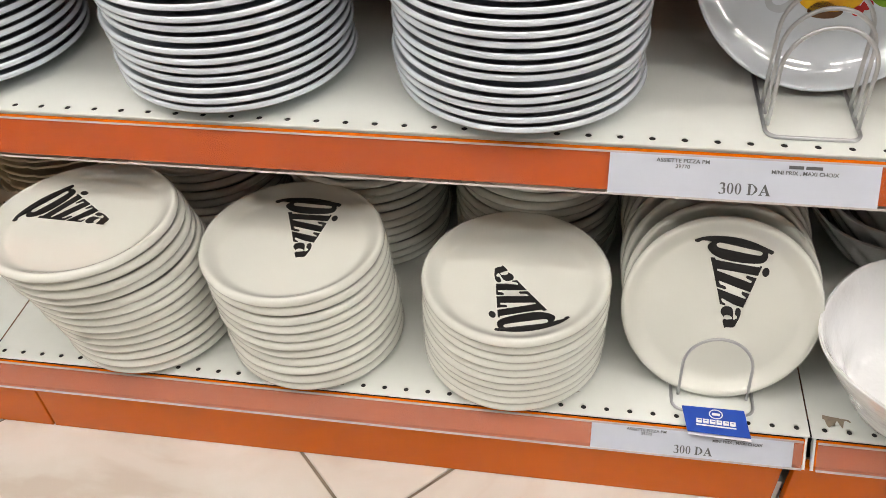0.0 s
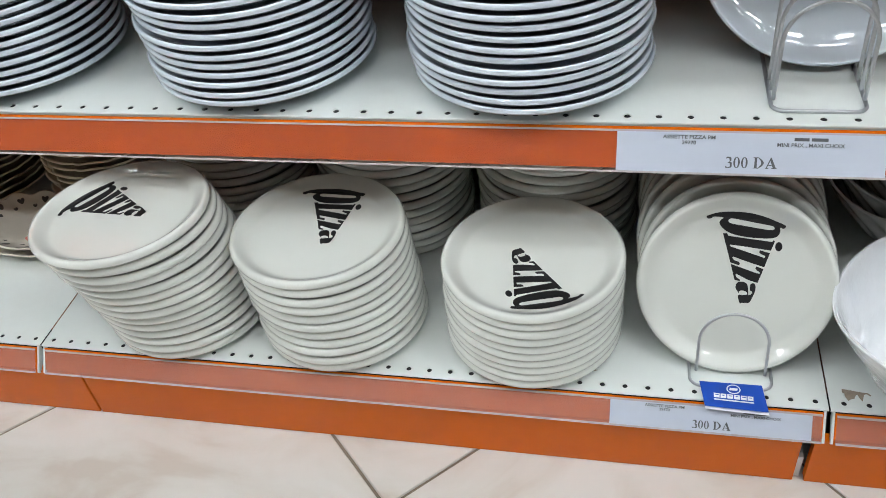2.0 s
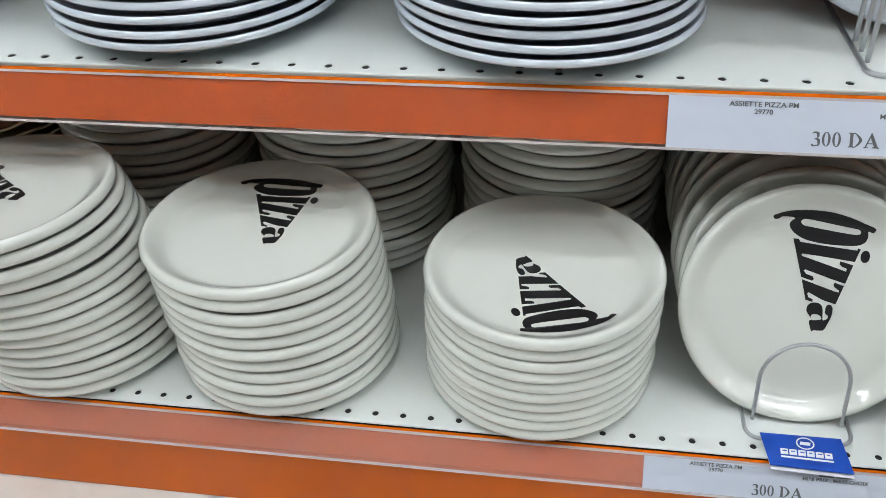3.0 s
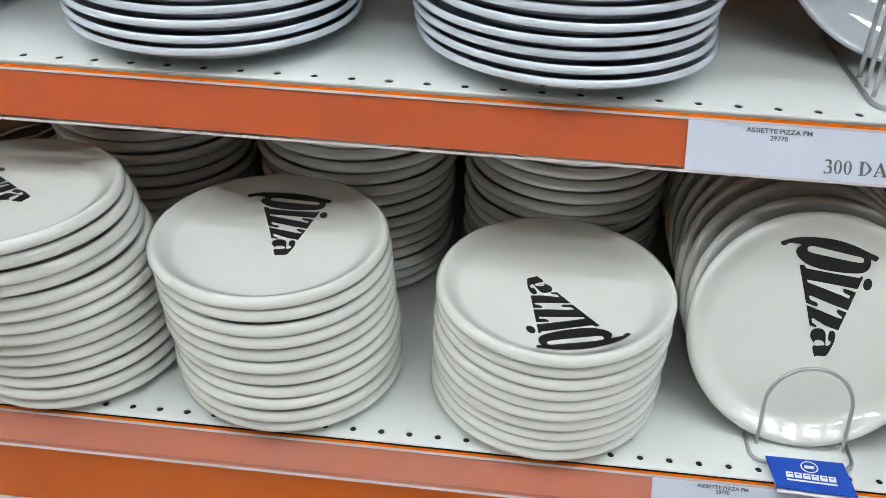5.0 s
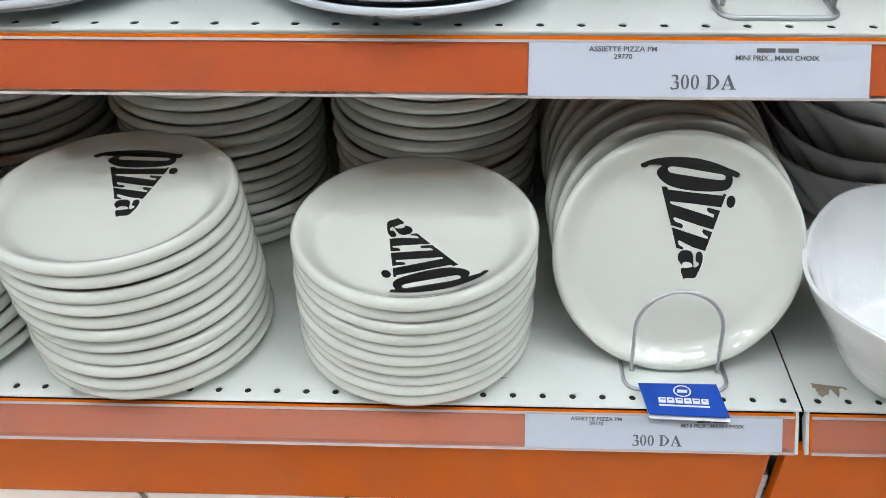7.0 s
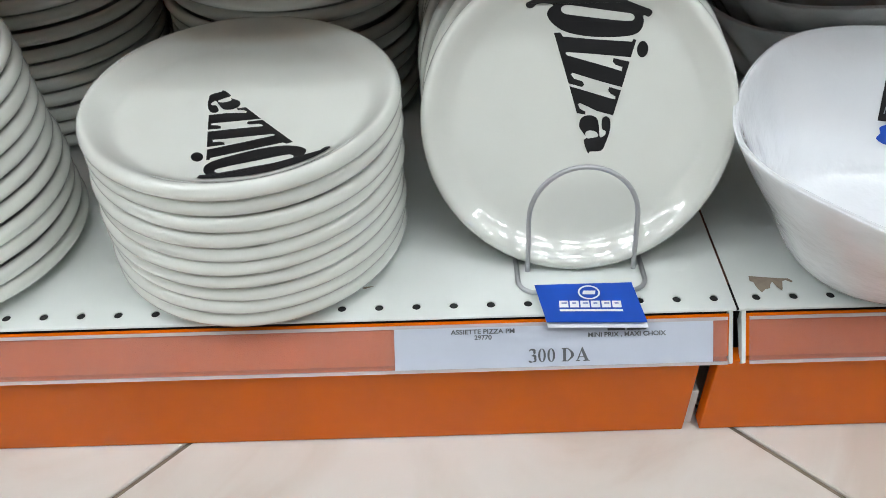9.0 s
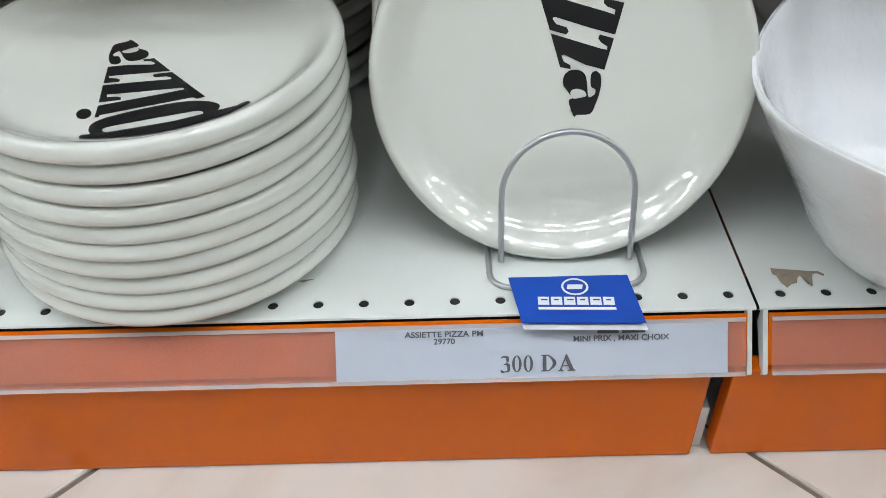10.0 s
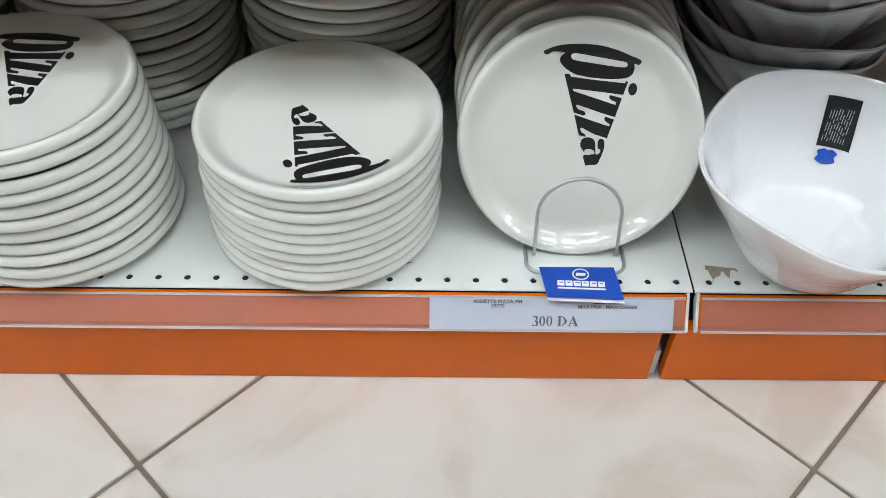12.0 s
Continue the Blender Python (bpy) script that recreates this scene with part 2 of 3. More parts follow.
tagged(part("wall_west", box_bm(room["x0"] - 0.15, room["x0"], room["y0"] - 0.15, room["y1"] + 0.15, 0, room["h"]), M_WALL), "plain grey painted shop wall", "wall", kind="structure")
tagged(part("wall_east", box_bm(room["x1"], room["x1"] + 0.15, room["y0"] - 0.15, room["y1"] + 0.15, 0, room["h"]), M_WALL), "plain grey painted shop wall", "wall", kind="structure")
tagged(part("ceiling", box_bm(room["x0"] - 0.15, room["x1"] + 0.15, room["y0"] - 0.15, room["y1"] + 0.15, room["h"], room["h"] + 0.12), M_CEIL), "pale grey flat shop ceiling", "ceiling", kind="structure")
floor = tagged(part("floor", box_bm(room["x0"] - 0.15, room["x1"] + 0.15, room["y0"] - 0.15, room["y1"] + 0.15, -0.10, -0.003), M_GROUT),
               "cream marbled floor tiles laid diagonally with brown grout", "floor", kind="structure")


# ---- ceiling lamps ----
def ceiling_lamp(m):
    top = new("ceiling_lamp")
    tagged(top, "white ceiling lamp with two bare fluorescent tubes", "lamp", "rows of ceiling lamps")
    part("housing", box_bm(-0.21, 0.21, -0.075, 0.075, 0.0, 0.05, 0.006), M_CEIL, top)
    for y in (-0.042, 0.042):
        obj("tube", *wire_data([(-0.19, y, -0.017), (0.19, y, -0.017)], 0.0125, 12), M_TUBE, top, "bright white tube", smooth=True)
        for x in (-0.2, 0.2):
            part("holder", box_bm(x - 0.01, x + 0.01, y - 0.012, y + 0.012, -0.034, 0.001, 0.002, 1), M_CEIL, top)
    top.matrix_basis = m
    return top


LAMP_ROWS = [-0.35, -0.95, -1.60]
LAMP_XS = [-4.30 + 0.62 * i for i in range(15)]
lamp = ceiling_lamp(pose(LAMP_XS[0], LAMP_ROWS[0], room["h"] - 0.055))
for row in LAMP_ROWS:
    for x in LAMP_XS:
        if (row, x) != (LAMP_ROWS[0], LAMP_XS[0]):
            copy_thing(lamp, pose(x, row, room["h"] - 0.055))


# ---- shelving ----
def perforated_deck(x0, x1, pitch, y_hole, y_edge, z, y_back, hole, parent, drop_y, drop_z):
    """Sheet-metal shelf with a row of round holes behind its bent front edge."""
    verts, faces = [], []

    def v(*p):
        verts.append(p)
        return len(verts) - 1
    n, k = round((x1 - x0) / pitch), 16
    x_start = (x0 + x1) / 2 - n * pitch / 2
    y0, y1 = y_hole - 0.009, y_hole + 0.009
    for i in range(n):
        cx, a0, a1 = x_start + (i + 0.5) * pitch, x_start + i * pitch, x_start + (i + 1) * pitch
        a0, a1 = (x0 if i == 0 else a0), (x1 if i == n - 1 else a1)
        ring, deep, frame_pts = [], [], []
        for j in range(k):
            a = 2 * math.pi * (j + 0.5) / k
            c, s = math.cos(a), math.sin(a)
            ring.append(v(cx + hole * c, y_hole + hole * s, z))
            deep.append(v(cx + hole * c, y_hole + hole * s, z - 0.0008))
            scale = 1 / max(abs(c), abs(s))
            ex = (a1 - cx if c > 0 else cx - a0) * c * scale
            frame_pts.append(v(cx + ex, y_hole + 0.009 * s * scale, z))
        corners = [v(a1, y1, z), v(a0, y1, z), v(a0, y0, z), v(a1, y0, z)]
        for j in range(k):
            q = (j + 1) % k
            faces.append((ring[j], ring[q], frame_pts[q], frame_pts[j]))
            faces.append((ring[q], ring[j], deep[j], deep[q]))
        for corner, j in zip(corners, (1, 5, 9, 13)):
            faces.append((frame_pts[j], frame_pts[(j + 1) % k], corner))
    deck = [(v(x0, y1, z), v(x1, y1, z)), (v(x0, y_back, z), v(x1, y_back, z))]
    faces.append((deck[0][0], deck[0][1], deck[1][1], deck[1][0]))
    # bent front edge, down to the sloped lip
    bend = [(y0, z), (y_edge + 0.0015, z), (y_edge + 0.0004, z - 0.0004), (y_edge, z - 0.0016), (drop_y, drop_z)]
    rows = [(v(x0, y, zz), v(x1, y, zz)) for y, zz in bend]
    for p, q in zip(rows, rows[1:]):
        faces.append((p[0], p[1], q[1], q[0]))
    return obj("deck", verts, faces, M_SHELF, parent)


def strip_along(name, x0, x1, top, bottom, thick, mat, parent, label="", ends=0.0):
    """A flat strip along the shelf front between two (y, z) lines, with a thickness towards the aisle."""
    d = Vector((0, bottom[0] - top[0], bottom[1] - top[1])).normalized()
    out = Vector((0, d.z, -d.y)) * thick
    if out.y > 0:
        out = -out
    a = [Vector((x, y, z)) for x in (x0 + ends, x1 - ends) for y, z in (top, bottom)]
    verts = a + [p + out for p in a]
    faces = [(0, 1, 3, 2), (4, 6, 7, 5), (0, 2, 6, 4), (1, 5, 7, 3), (0, 4, 5, 1), (2, 3, 7, 6)]
    return obj(name, verts, faces, mat, parent, label)


def shelf(x0, x1, pitch, y_hole, y_edge, z, hole, lip_top, lip_bottom, rail_mat, label, thick):
    top = new("metal_shelf")
    tagged(top, label, "shelf", "shelves of the store rack")
    perforated_deck(x0, x1, pitch, y_hole, y_edge, z, Y_BACK, hole, top, lip_top[0] + 0.004, lip_top[1])
    part("underside", box_bm(x0 + 0.002, x1 - 0.002, y_hole + 0.02, Y_BACK, z - thick, z - 0.004), M_UNDER, top, "brown underside, tinted to warm the shade below")
    # Black box added just under the holes so that they look shaded.
    part("hole_shade", box_bm(x0 + 0.002, x1 - 0.002, y_edge + 0.003, y_hole + 0.019, z - 0.014, z - 0.0010), M_HOLE, top, "black backing that paints shade into the holes")
    up = (lip_top[0] + 0.0006, z - 0.0030)
    # orange face of the lip
    strip_along("lip", x0, x1, up, (lip_bottom[0] + 0.003, lip_bottom[1] + 0.001), -0.0012, M_ORANGE, top, "orange painted front lip", 0.0050)
    for xe in (x0 + 0.0022, x1 - 0.0048):
        side = [(y_edge + 0.0005, z - 0.0012), (lip_bottom[0] - 0.0014, lip_bottom[1] - 0.0015), (lip_bottom[0] + 0.0005, lip_bottom[1] - 0.0045), (lip_bottom[0] + 0.006, lip_bottom[1] - 0.001), (y_edge + 0.014, z - 0.0012)]
        verts = [(xx, y, zz) for xx in (xe, xe + 0.0026) for y, zz in side]
        obj("end_fold", verts, [(0, 1, 2, 3, 4), (9, 8, 7, 6, 5)] + [(i, (i + 1) % 5, 5 + (i + 1) % 5, 5 + i) for i in range(5)], M_SHELF, top)
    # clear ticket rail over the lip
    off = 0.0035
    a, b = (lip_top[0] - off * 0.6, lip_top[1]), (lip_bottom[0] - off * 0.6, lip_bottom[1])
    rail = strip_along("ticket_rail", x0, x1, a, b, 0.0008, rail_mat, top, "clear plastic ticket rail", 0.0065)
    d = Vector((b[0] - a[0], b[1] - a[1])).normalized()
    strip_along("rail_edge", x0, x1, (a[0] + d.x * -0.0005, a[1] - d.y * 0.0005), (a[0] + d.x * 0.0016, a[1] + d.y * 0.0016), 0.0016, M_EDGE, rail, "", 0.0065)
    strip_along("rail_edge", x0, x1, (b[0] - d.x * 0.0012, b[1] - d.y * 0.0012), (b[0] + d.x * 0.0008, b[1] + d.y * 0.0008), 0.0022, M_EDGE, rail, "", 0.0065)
    return top, a, b


LOW_TOP, LOW_BOTTOM = (-0.0062, 0.1032), (-0.0242, 0.0785)
UP_TOP, UP_BOTTOM = (0.1160, 0.3770), (0.0930, 0.3415)
for x0, x1 in BAYS_LOW:
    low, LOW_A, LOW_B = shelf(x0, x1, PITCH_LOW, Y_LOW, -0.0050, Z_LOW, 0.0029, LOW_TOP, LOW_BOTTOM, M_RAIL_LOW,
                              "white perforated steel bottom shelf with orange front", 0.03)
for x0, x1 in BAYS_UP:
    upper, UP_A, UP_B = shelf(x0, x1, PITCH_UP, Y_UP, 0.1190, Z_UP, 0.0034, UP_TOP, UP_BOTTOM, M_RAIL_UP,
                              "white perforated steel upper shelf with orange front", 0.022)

KICK_Y = -0.0229
KICKS = [(-0.870, 0.1030), (0.1060, 0.9775), (0.9895, 1.9000)]
for x0, x1 in KICKS:
    k = tagged(part("kick_panel", box_bm(x0, x1, KICK_Y, KICK_Y + 0.012, 0.001, 0.0765, 0.0012), M_ORANGE),
               "orange painted steel kick panel under the shelf", "panel", "kick panels")
for x0, x1 in KICKS[:2]:
    br = tagged(part("foot_bracket", box_bm(x1 + 0.001, x1 + 0.008, KICK_Y + 0.007, KICK_Y + 0.06, 0.0, 0.036, 0.001), M_SHELF),
                "white steel foot bracket between kick panels", "bracket", "foot brackets")
rack = tagged(new("store_rack"), "dull orange-brown steel store rack behind the shelves", "rack")
part("back_panel", box_bm(-1.24, 2.2, Y_BACK, Y_BACK + 0.03, 0.0, 1.60), M_BACK, rack)
# Unseen shelf, added to block lamp light from the plates below it.
part("shade_shelf", box_bm(-1.24, 2.2, 0.130, Y_BACK - 0.001, 0.68, 0.705, 0.002), M_UNDER, rack, "added unseen brown shelf that shades the stacks below")
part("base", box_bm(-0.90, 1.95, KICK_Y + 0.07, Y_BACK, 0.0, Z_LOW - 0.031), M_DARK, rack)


# ---- plates ----
def plate_data(R, h, foot, well, thick=0.0075):
    """Coupe plate: foot ring, flat well, curved wall and a fat rounded rim."""
    pts = [(0, 0.0035), (foot - 0.006, 0.0035), (foot - 0.004, 0.0), (foot, 0.0), (foot + 0.004, 0.0024), (well + 0.004, 0.0048),
           (R - 0.0075, h - 0.0116), (R - 0.0022, h - 0.0102), (R, h - 0.0066), (R - 0.0005, h - 0.0034), (R - 0.0024, h - 0.0008), (R - 0.0048, h), (R - 0.0085, h - 0.0016),
           (well + 0.003, h * 0.52), (well - 0.006, h * 0.42), (well - 0.03, h * 0.38), (0, h * 0.37)]
    out = [pts[0], pts[1]] + rounded(pts[1:16], 3)[1:] + [pts[16]]
    return lathe_data(out, 80)


def flat_rim_plate_data(R, h, foot):
    """Dinner plate with a wide thin rim that rises to its edge."""
    pts = [(0, 0.004), (foot - 0.008, 0.004), (foot - 0.005, 0.0), (foot, 0.0), (foot + 0.004, 0.003), (R * 0.70, h * 0.25), (R * 0.84, h - 0.0165), (R - 0.0070, h - 0.0090), (R - 0.0014, h - 0.0062),
           (R, h - 0.0036), (R - 0.0014, h - 0.0005), (R - 0.0040, h - 0.0006), (R - 0.010, h - 0.0046), (R * 0.84, h - 0.0105), (R * 0.71, h * 0.42), (R * 0.63, h * 0.34), (0, h * 0.32)]
    out = [pts[0], pts[1]] + rounded(pts[1:16], 3)[1:] + [pts[16]]
    return lathe_data(out, 96)


def rounded_poly(points, steps=6):
    """A closed smooth curve through points."""
    pts, out = [Vector(p) for p in points], []
    n = len(pts)
    for i in range(n):
        a, b, c, d = pts[i - 1], pts[i], pts[(i + 1) % n], pts[(i + 2) % n]
        for k in range(steps):
            t = k / steps
            out.append(0.5 * (2 * b + (c - a) * t + (2 * a - 5 * b + 4 * c - d) * t * t + (3 * b - a - 3 * c + d) * t ** 3))
    return out


def print_mesh(name, shapes, place):
    """Flat printed shapes: each a closed line of points and, if need be, a hole. place(u, v) gives a point on the glaze."""
    cu = bpy.data.curves.new(name, "CURVE")
    cu.dimensions, cu.fill_mode = "2D", "BOTH"
    grow = 1.0 if max(abs(q[0]) for line in shapes for q in line) > 1 else 1000.0
    for line in shapes:
        s = cu.splines.new("POLY")
        s.points.add(len(line) - 1)
        for p, q in zip(s.points, line):
            p.co = (q[0] * grow, q[1] * grow, 0, 1)
        s.use_cyclic_u = True
    tmp = bpy.data.objects.new(name, cu)
    scene.collection.objects.link(tmp)
    me = bpy.data.meshes.new_from_object(tmp.evaluated_get(bpy.context.evaluated_depsgraph_get()))
    bpy.data.objects.remove(tmp)
    for v in me.vertices:
        v.co = place(v.co.x / grow, v.co.y / grow)
    return me


def ellipse(cx, cy, rx, ry, lean=0.0, n=28):
    c, s = math.cos(lean), math.sin(lean)
    out = []
    for i in range(n):
        a = 2 * math.pi * i / n
        x, y = rx * math.cos(a), ry * math.sin(a)
        out.append((cx + c * x - s * y, cy + s * x + c * y))
    return out


def pizza_shapes():
    """The word pizza set as a wedge on its own drawing grid: letters run down the wedge, their feet on its left side."""
    p_body = [(64, 97), (80, 89), (130, 70), (200, 58), (290, 54), (380, 60), (470, 80), (540, 105), (597, 127), (585, 152), (562, 146), (563, 172), (551, 202),
              (520, 222), (460, 230), (380, 231), (300, 225), (230, 210), (185, 186), (160, 161), (152, 138), (163, 118), (180, 104), (150, 98), (112, 100), (96, 112), (78, 116), (66, 110)]
    p_slot = [(213, 118), (226, 107), (260, 106), (380, 122), (480, 135), (515, 141), (524, 155), (510, 167), (450, 165), (330, 152), (240, 141), (218, 132)]
    i_and_z = [(177, 213), (205, 212), (215, 228), (330, 238), (512, 250), (518, 238), (530, 243), (505, 312), (330, 297), (228, 290), (224, 296), (230, 303), (425, 356), (463, 368), (467, 352),
               (438, 342), (426, 330), (430, 315), (499, 330), (463, 433), (380, 412), (250, 374), (242, 380), (255, 398), (290, 408), (298, 422), (288, 432), (230, 417)]
    z = [(233, 428), (410, 479), (432, 483), (433, 472), (410, 458), (402, 445), (408, 432), (458, 446), (420, 550), (350, 532), (275, 497), (267, 503), (275, 522), (298, 534), (298, 547), (260, 540)]
    a_body = [(268, 590), (275, 566), (295, 552), (325, 550), (347, 562), (355, 590), (357, 638), (366, 642), (382, 631), (384, 616), (370, 608), (368, 585), (373, 562), (390, 554), (404, 565), (407, 590),
              (400, 625), (382, 668), (362, 700), (312, 704), (305, 712), (297, 702), (286, 666), (288, 651), (298, 645), (285, 625), (272, 607)]
    a_eye = [(293, 627), (305, 615), (330, 615), (347, 625), (350, 639), (330, 644), (301, 647)]
    return [rounded_poly(p_body, 3), rounded_poly(p_slot, 3), i_and_z, ellipse(556, 280, 24, 33, 0.15), z, rounded_poly(a_body, 3), rounded_poly(a_eye, 3)]


PIZZA_R, PIZZA_H, PIZZA_STEP = 0.1040, 0.0185, 0.0132
WELL_Z = PIZZA_H * 0.37
plate_mesh = None


def pizza_plate(m, label="plain ivory glazed pizza plate in a stack", group="stacked pizza plates", printed=False):
    global plate_mesh
    if plate_mesh is None:
        ob = obj("pizza_plate", *plate_data(PIZZA_R, PIZZA_H, 0.066, 0.082), M_PLATE, smooth=True)
        plate_mesh = ob.data
    else:
        ob = new("pizza_plate", plate_mesh)
    tagged(ob, label, "plate", group)
    if printed:
        pr = new("print", print_me)
        pr.parent = ob
        tagged(pr, "black word pizza printed as a wedge")
    ob.matrix_basis = m
    return ob


def on_glaze(u, v):
    """From the drawing grid of the print to the plate."""
    x = 0.0085 + (u - 305) * 0.000149 - 0.0084 * (710 - v) / 600
    y = -0.0232 + (710 - v) * 0.0001585
    r = math.hypot(x, y)
    z = PIZZA_H * 0.37 + 0.0003
    if r > 0.052:
        z += 0.0007 * min((r - 0.052) / 0.024, 1.0)
    if r > 0.076:
        z += (r - 0.076) * 0.25
    return (x, y, z)


print_me = print_mesh("print", pizza_shapes(), on_glaze)
print_me.materials.append(M_INK)


def plate_stack(bottom, top, n, spin, lean, label_top, group, wobble=0.0012, z0=Z_LOW):
    """A stack that drifts sideways from its bottom plate to its printed top plate."""
    rnd = random.Random(n * 7 + int(bottom[0] * 1000))
    for i in range(n):
        f = i / (n - 1)
        x = bottom[0] + (top[0] - bottom[0]) * f ** 1.25 + (rnd.uniform(-wobble, wobble) if 0 < i < n - 1 else 0)
        y = bottom[1] + (top[1] - bottom[1]) * f ** 1.25 + (rnd.uniform(-wobble, wobble) if 0 < i < n - 1 else 0)
        z = z0 + 0.0005 + (top[2] - PIZZA_H + 0.002 - z0) * f
        nx, ny = lean[0] * f + rnd.uniform(-0.009, 0.009), lean[1] * f + rnd.uniform(-0.009, 0.009)
        if i == n - 1:
            pizza_plate(Matrix.Translation((x, y, z)) @ turned((nx, ny, 1), spin), label_top, group, True)
        else:
            pizza_plate(Matrix.Translation((x, y, z)) @ turned((nx, ny, 1), rnd.uniform(0, 360)), "plain ivory glazed pizza plate in a leaning stack", group)


plate_stack((0.2320, 0.0850), (0.2080, 0.0500, 0.2960), 14, 68, (-0.025, 0.045), "ivory pizza plate with black lettering on a tall stack", "tall front stack of pizza plates")
plate_stack((0.4405, 0.0855), (0.4273, 0.0885, 0.2522), 11, 4.7, (-0.012, 0.017), "ivory pizza plate with black lettering on a middle stack", "middle front stack of pizza plates")
plate_stack((0.6770, 0.0855), (0.6782, 0.0880, 0.2262), 10, 202.5, (-0.003, -0.018), "ivory pizza plate with black lettering on a low stack", "low front stack of pizza plates")
for cx, cy, n in ((0.245, 0.292, 17), (0.468, 0.288, 17), (0.688, 0.288, 16)):
    rnd = random.Random(int(cx * 500))
    for i in range(n):
        pizza_plate(Matrix.Translation((cx + rnd.uniform(-0.003, 0.003), cy + rnd.uniform(-0.002, 0.002), Z_LOW + 0.0005 + i * PIZZA_STEP)) @ turned((rnd.uniform(-0.005, 0.005), 0.0, 1), rnd.uniform(0, 360)),
                    "plain ivory glazed pizza plate in a shaded rear stack", "rear stacks of pizza plates")

def face_up(n, spin=0.0):
    """A turn that brings +z to n and keeps +y as far up as it can."""
    n = Vector(n).normalized()
    up = (Vector((0, 0, 1)) - n * n.z).normalized()
    right = up.cross(n)
    return Matrix((right, up, n)).transposed().to_4x4() @ Matrix.Rotation(radians(spin), 4, "Z")


# plates on edge in the wire stand, leaning back one on the other
LEAN_N = Vector((-0.042, -0.930, 0.390)).normalized()
FRONT_C = Vector((0.8977, 0.0746, 0.2060))
for i in range(12):
    n = (LEAN_N + Vector((0.008 * math.sin(i * 2.1), 0, 0.010 * math.sin(i * 1.3)))).normalized()
    rim = FRONT_C + Vector((0.0016 * math.sin(i * 1.7) * (i > 0), 0.0245 * i, 0.0012 * i))
    base = rim - n * (PIZZA_H - 0.003)
    if i == 0:
        pizza_plate(Matrix.Translation(base) @ face_up(n),
                    "ivory pizza plate with black lettering upright in a wire stand", "pizza plates on edge", True)
    else:
        pizza_plate(Matrix.Translation(base) @ turned(n, 30 * i), "ivory pizza plate on edge leaning back in a row", "pizza plates on edge")


# ---- wire stands ----
def arc_points(a, b, up, n=22):
    """A wire from a up its side, over a half circle and down to b."""
    a, b, up = Vector(a), Vector(b), Vector(up)
    mid, half = (a + b) / 2, (b - a) / 2
    r = half.length
    rise = up.normalized() * max(up.length - r, 0.0)
    pts = [a] + [a + rise * (k / 3) for k in (1, 2)]
    for k in range(n + 1):
        t = math.pi * k / n
        pts.append(mid + rise - half * math.cos(t) + up.normalized() * r * math.sin(t))
    return pts + [b + rise * (k / 3) for k in (2, 1, 0)]


def bent_frame(x0, x1, y0, y1, z, r=0.012, n=6):
    """Rounded U of the stand's foot, open at the back."""
    pts = [Vector((x0, y1, z))]
    for k in range(n + 1):
        t = math.pi / 2 * k / n
        pts.append(Vector((x0 + r - r * math.cos(t), y0 + r - r * math.sin(t), z)))
    for k in range(n + 1):
        t = math.pi / 2 * k / n
        pts.append(Vector((x1 - r + r * math.sin(t), y0 + r - r * math.cos(t), z)))
    return pts + [Vector((x1, y1, z))]


def wire_stand(x0, x1, y0, y1, z, arches, radius, label):
    """Plate stand of bent wire: a foot frame and arches that hold the plates. arches: (y at the foot, width inset, rise vector)."""
    top = new("plate_stand")
    tagged(top, label, "plate stand", "wire plate stands")
    obj("foot_frame", *wire_data(bent_frame(x0, x1, y0, y1, z + radius), radius), M_WIRE, top, smooth=True)
    for y, inset, up in arches:
        obj("arch", *wire_data(arc_points((x0 + inset, y, z + 2.6 * radius), (x1 - inset, y, z + 2.6 * radius), up), radius), M_WIRE, top, smooth=True)
    return top


wire_stand(0.8575, 0.9445, 0.0140, 0.335, Z_LOW, [(0.0330, 0.0070, (0.0, 0.018, 0.0745))] + [(0.075 + 0.04 * i, 0.003, (0.0, 0.024, 0.074)) for i in range(6)], 0.0017,
           "grey chromed wire stand holding pizza plates on the shelf")
wire_stand(0.9155, 1.0045, 0.1410, 0.306, Z_UP, [(0.157, 0.002, (0, 0.004, 0.104)), (0.177, 0.002, (0, 0.006, 0.112)), (0.197, 0.002, (0, 0.008, 0.122))], 0.0021,
           "grey chromed wire stand holding a decorated plate")

# ---- blue tag on the lower stand ----
tag = new("advert_card")
tagged(tag, "folded glossy blue advertising card with white marks", "card")


def sheet(name, corners, thick, mat, parent, label=""):
    a = [Vector(p) for p in corners]
    n = (a[1] - a[0]).cross(a[3] - a[0]).normalized() * thick
    verts = a + [p - n for p in a]
    return obj(name, verts, [(0, 1, 2, 3), (7, 6, 5, 4), (0, 4, 5, 1), (1, 5, 6, 2), (2, 6, 7, 3), (3, 7, 4, 0)], mat, parent, label)


C = [(0.8725, -0.0150, 0.1108), (0.9380, -0.0165, 0.1098), (0.9325, 0.0145, 0.1160), (0.8670, 0.0135, 0.1170)]
front = sheet("front_leaf", C, 0.0004, M_BLUE, tag)
B = [(x + 0.001, y - 0.0015 * (i < 2), z - 0.0016 - 0.002 * (i < 2)) for i, (x, y, z) in enumerate(C)]
sheet("back_leaf", B, 0.0004, M_CARDWHITE, tag, "white back leaf")
axis_x = (Vector(C[1]) - Vector(C[0])).normalized()
axis_n = axis_x.cross(Vector(C[3]) - Vector(C[0])).normalized()
axis_y = axis_n.cross(axis_x)
mid = sum((Vector(c) for c in C), Vector()) / 4


def on_card(u, v):
    return mid + axis_x * u + axis_y * v + axis_n * 0.0004


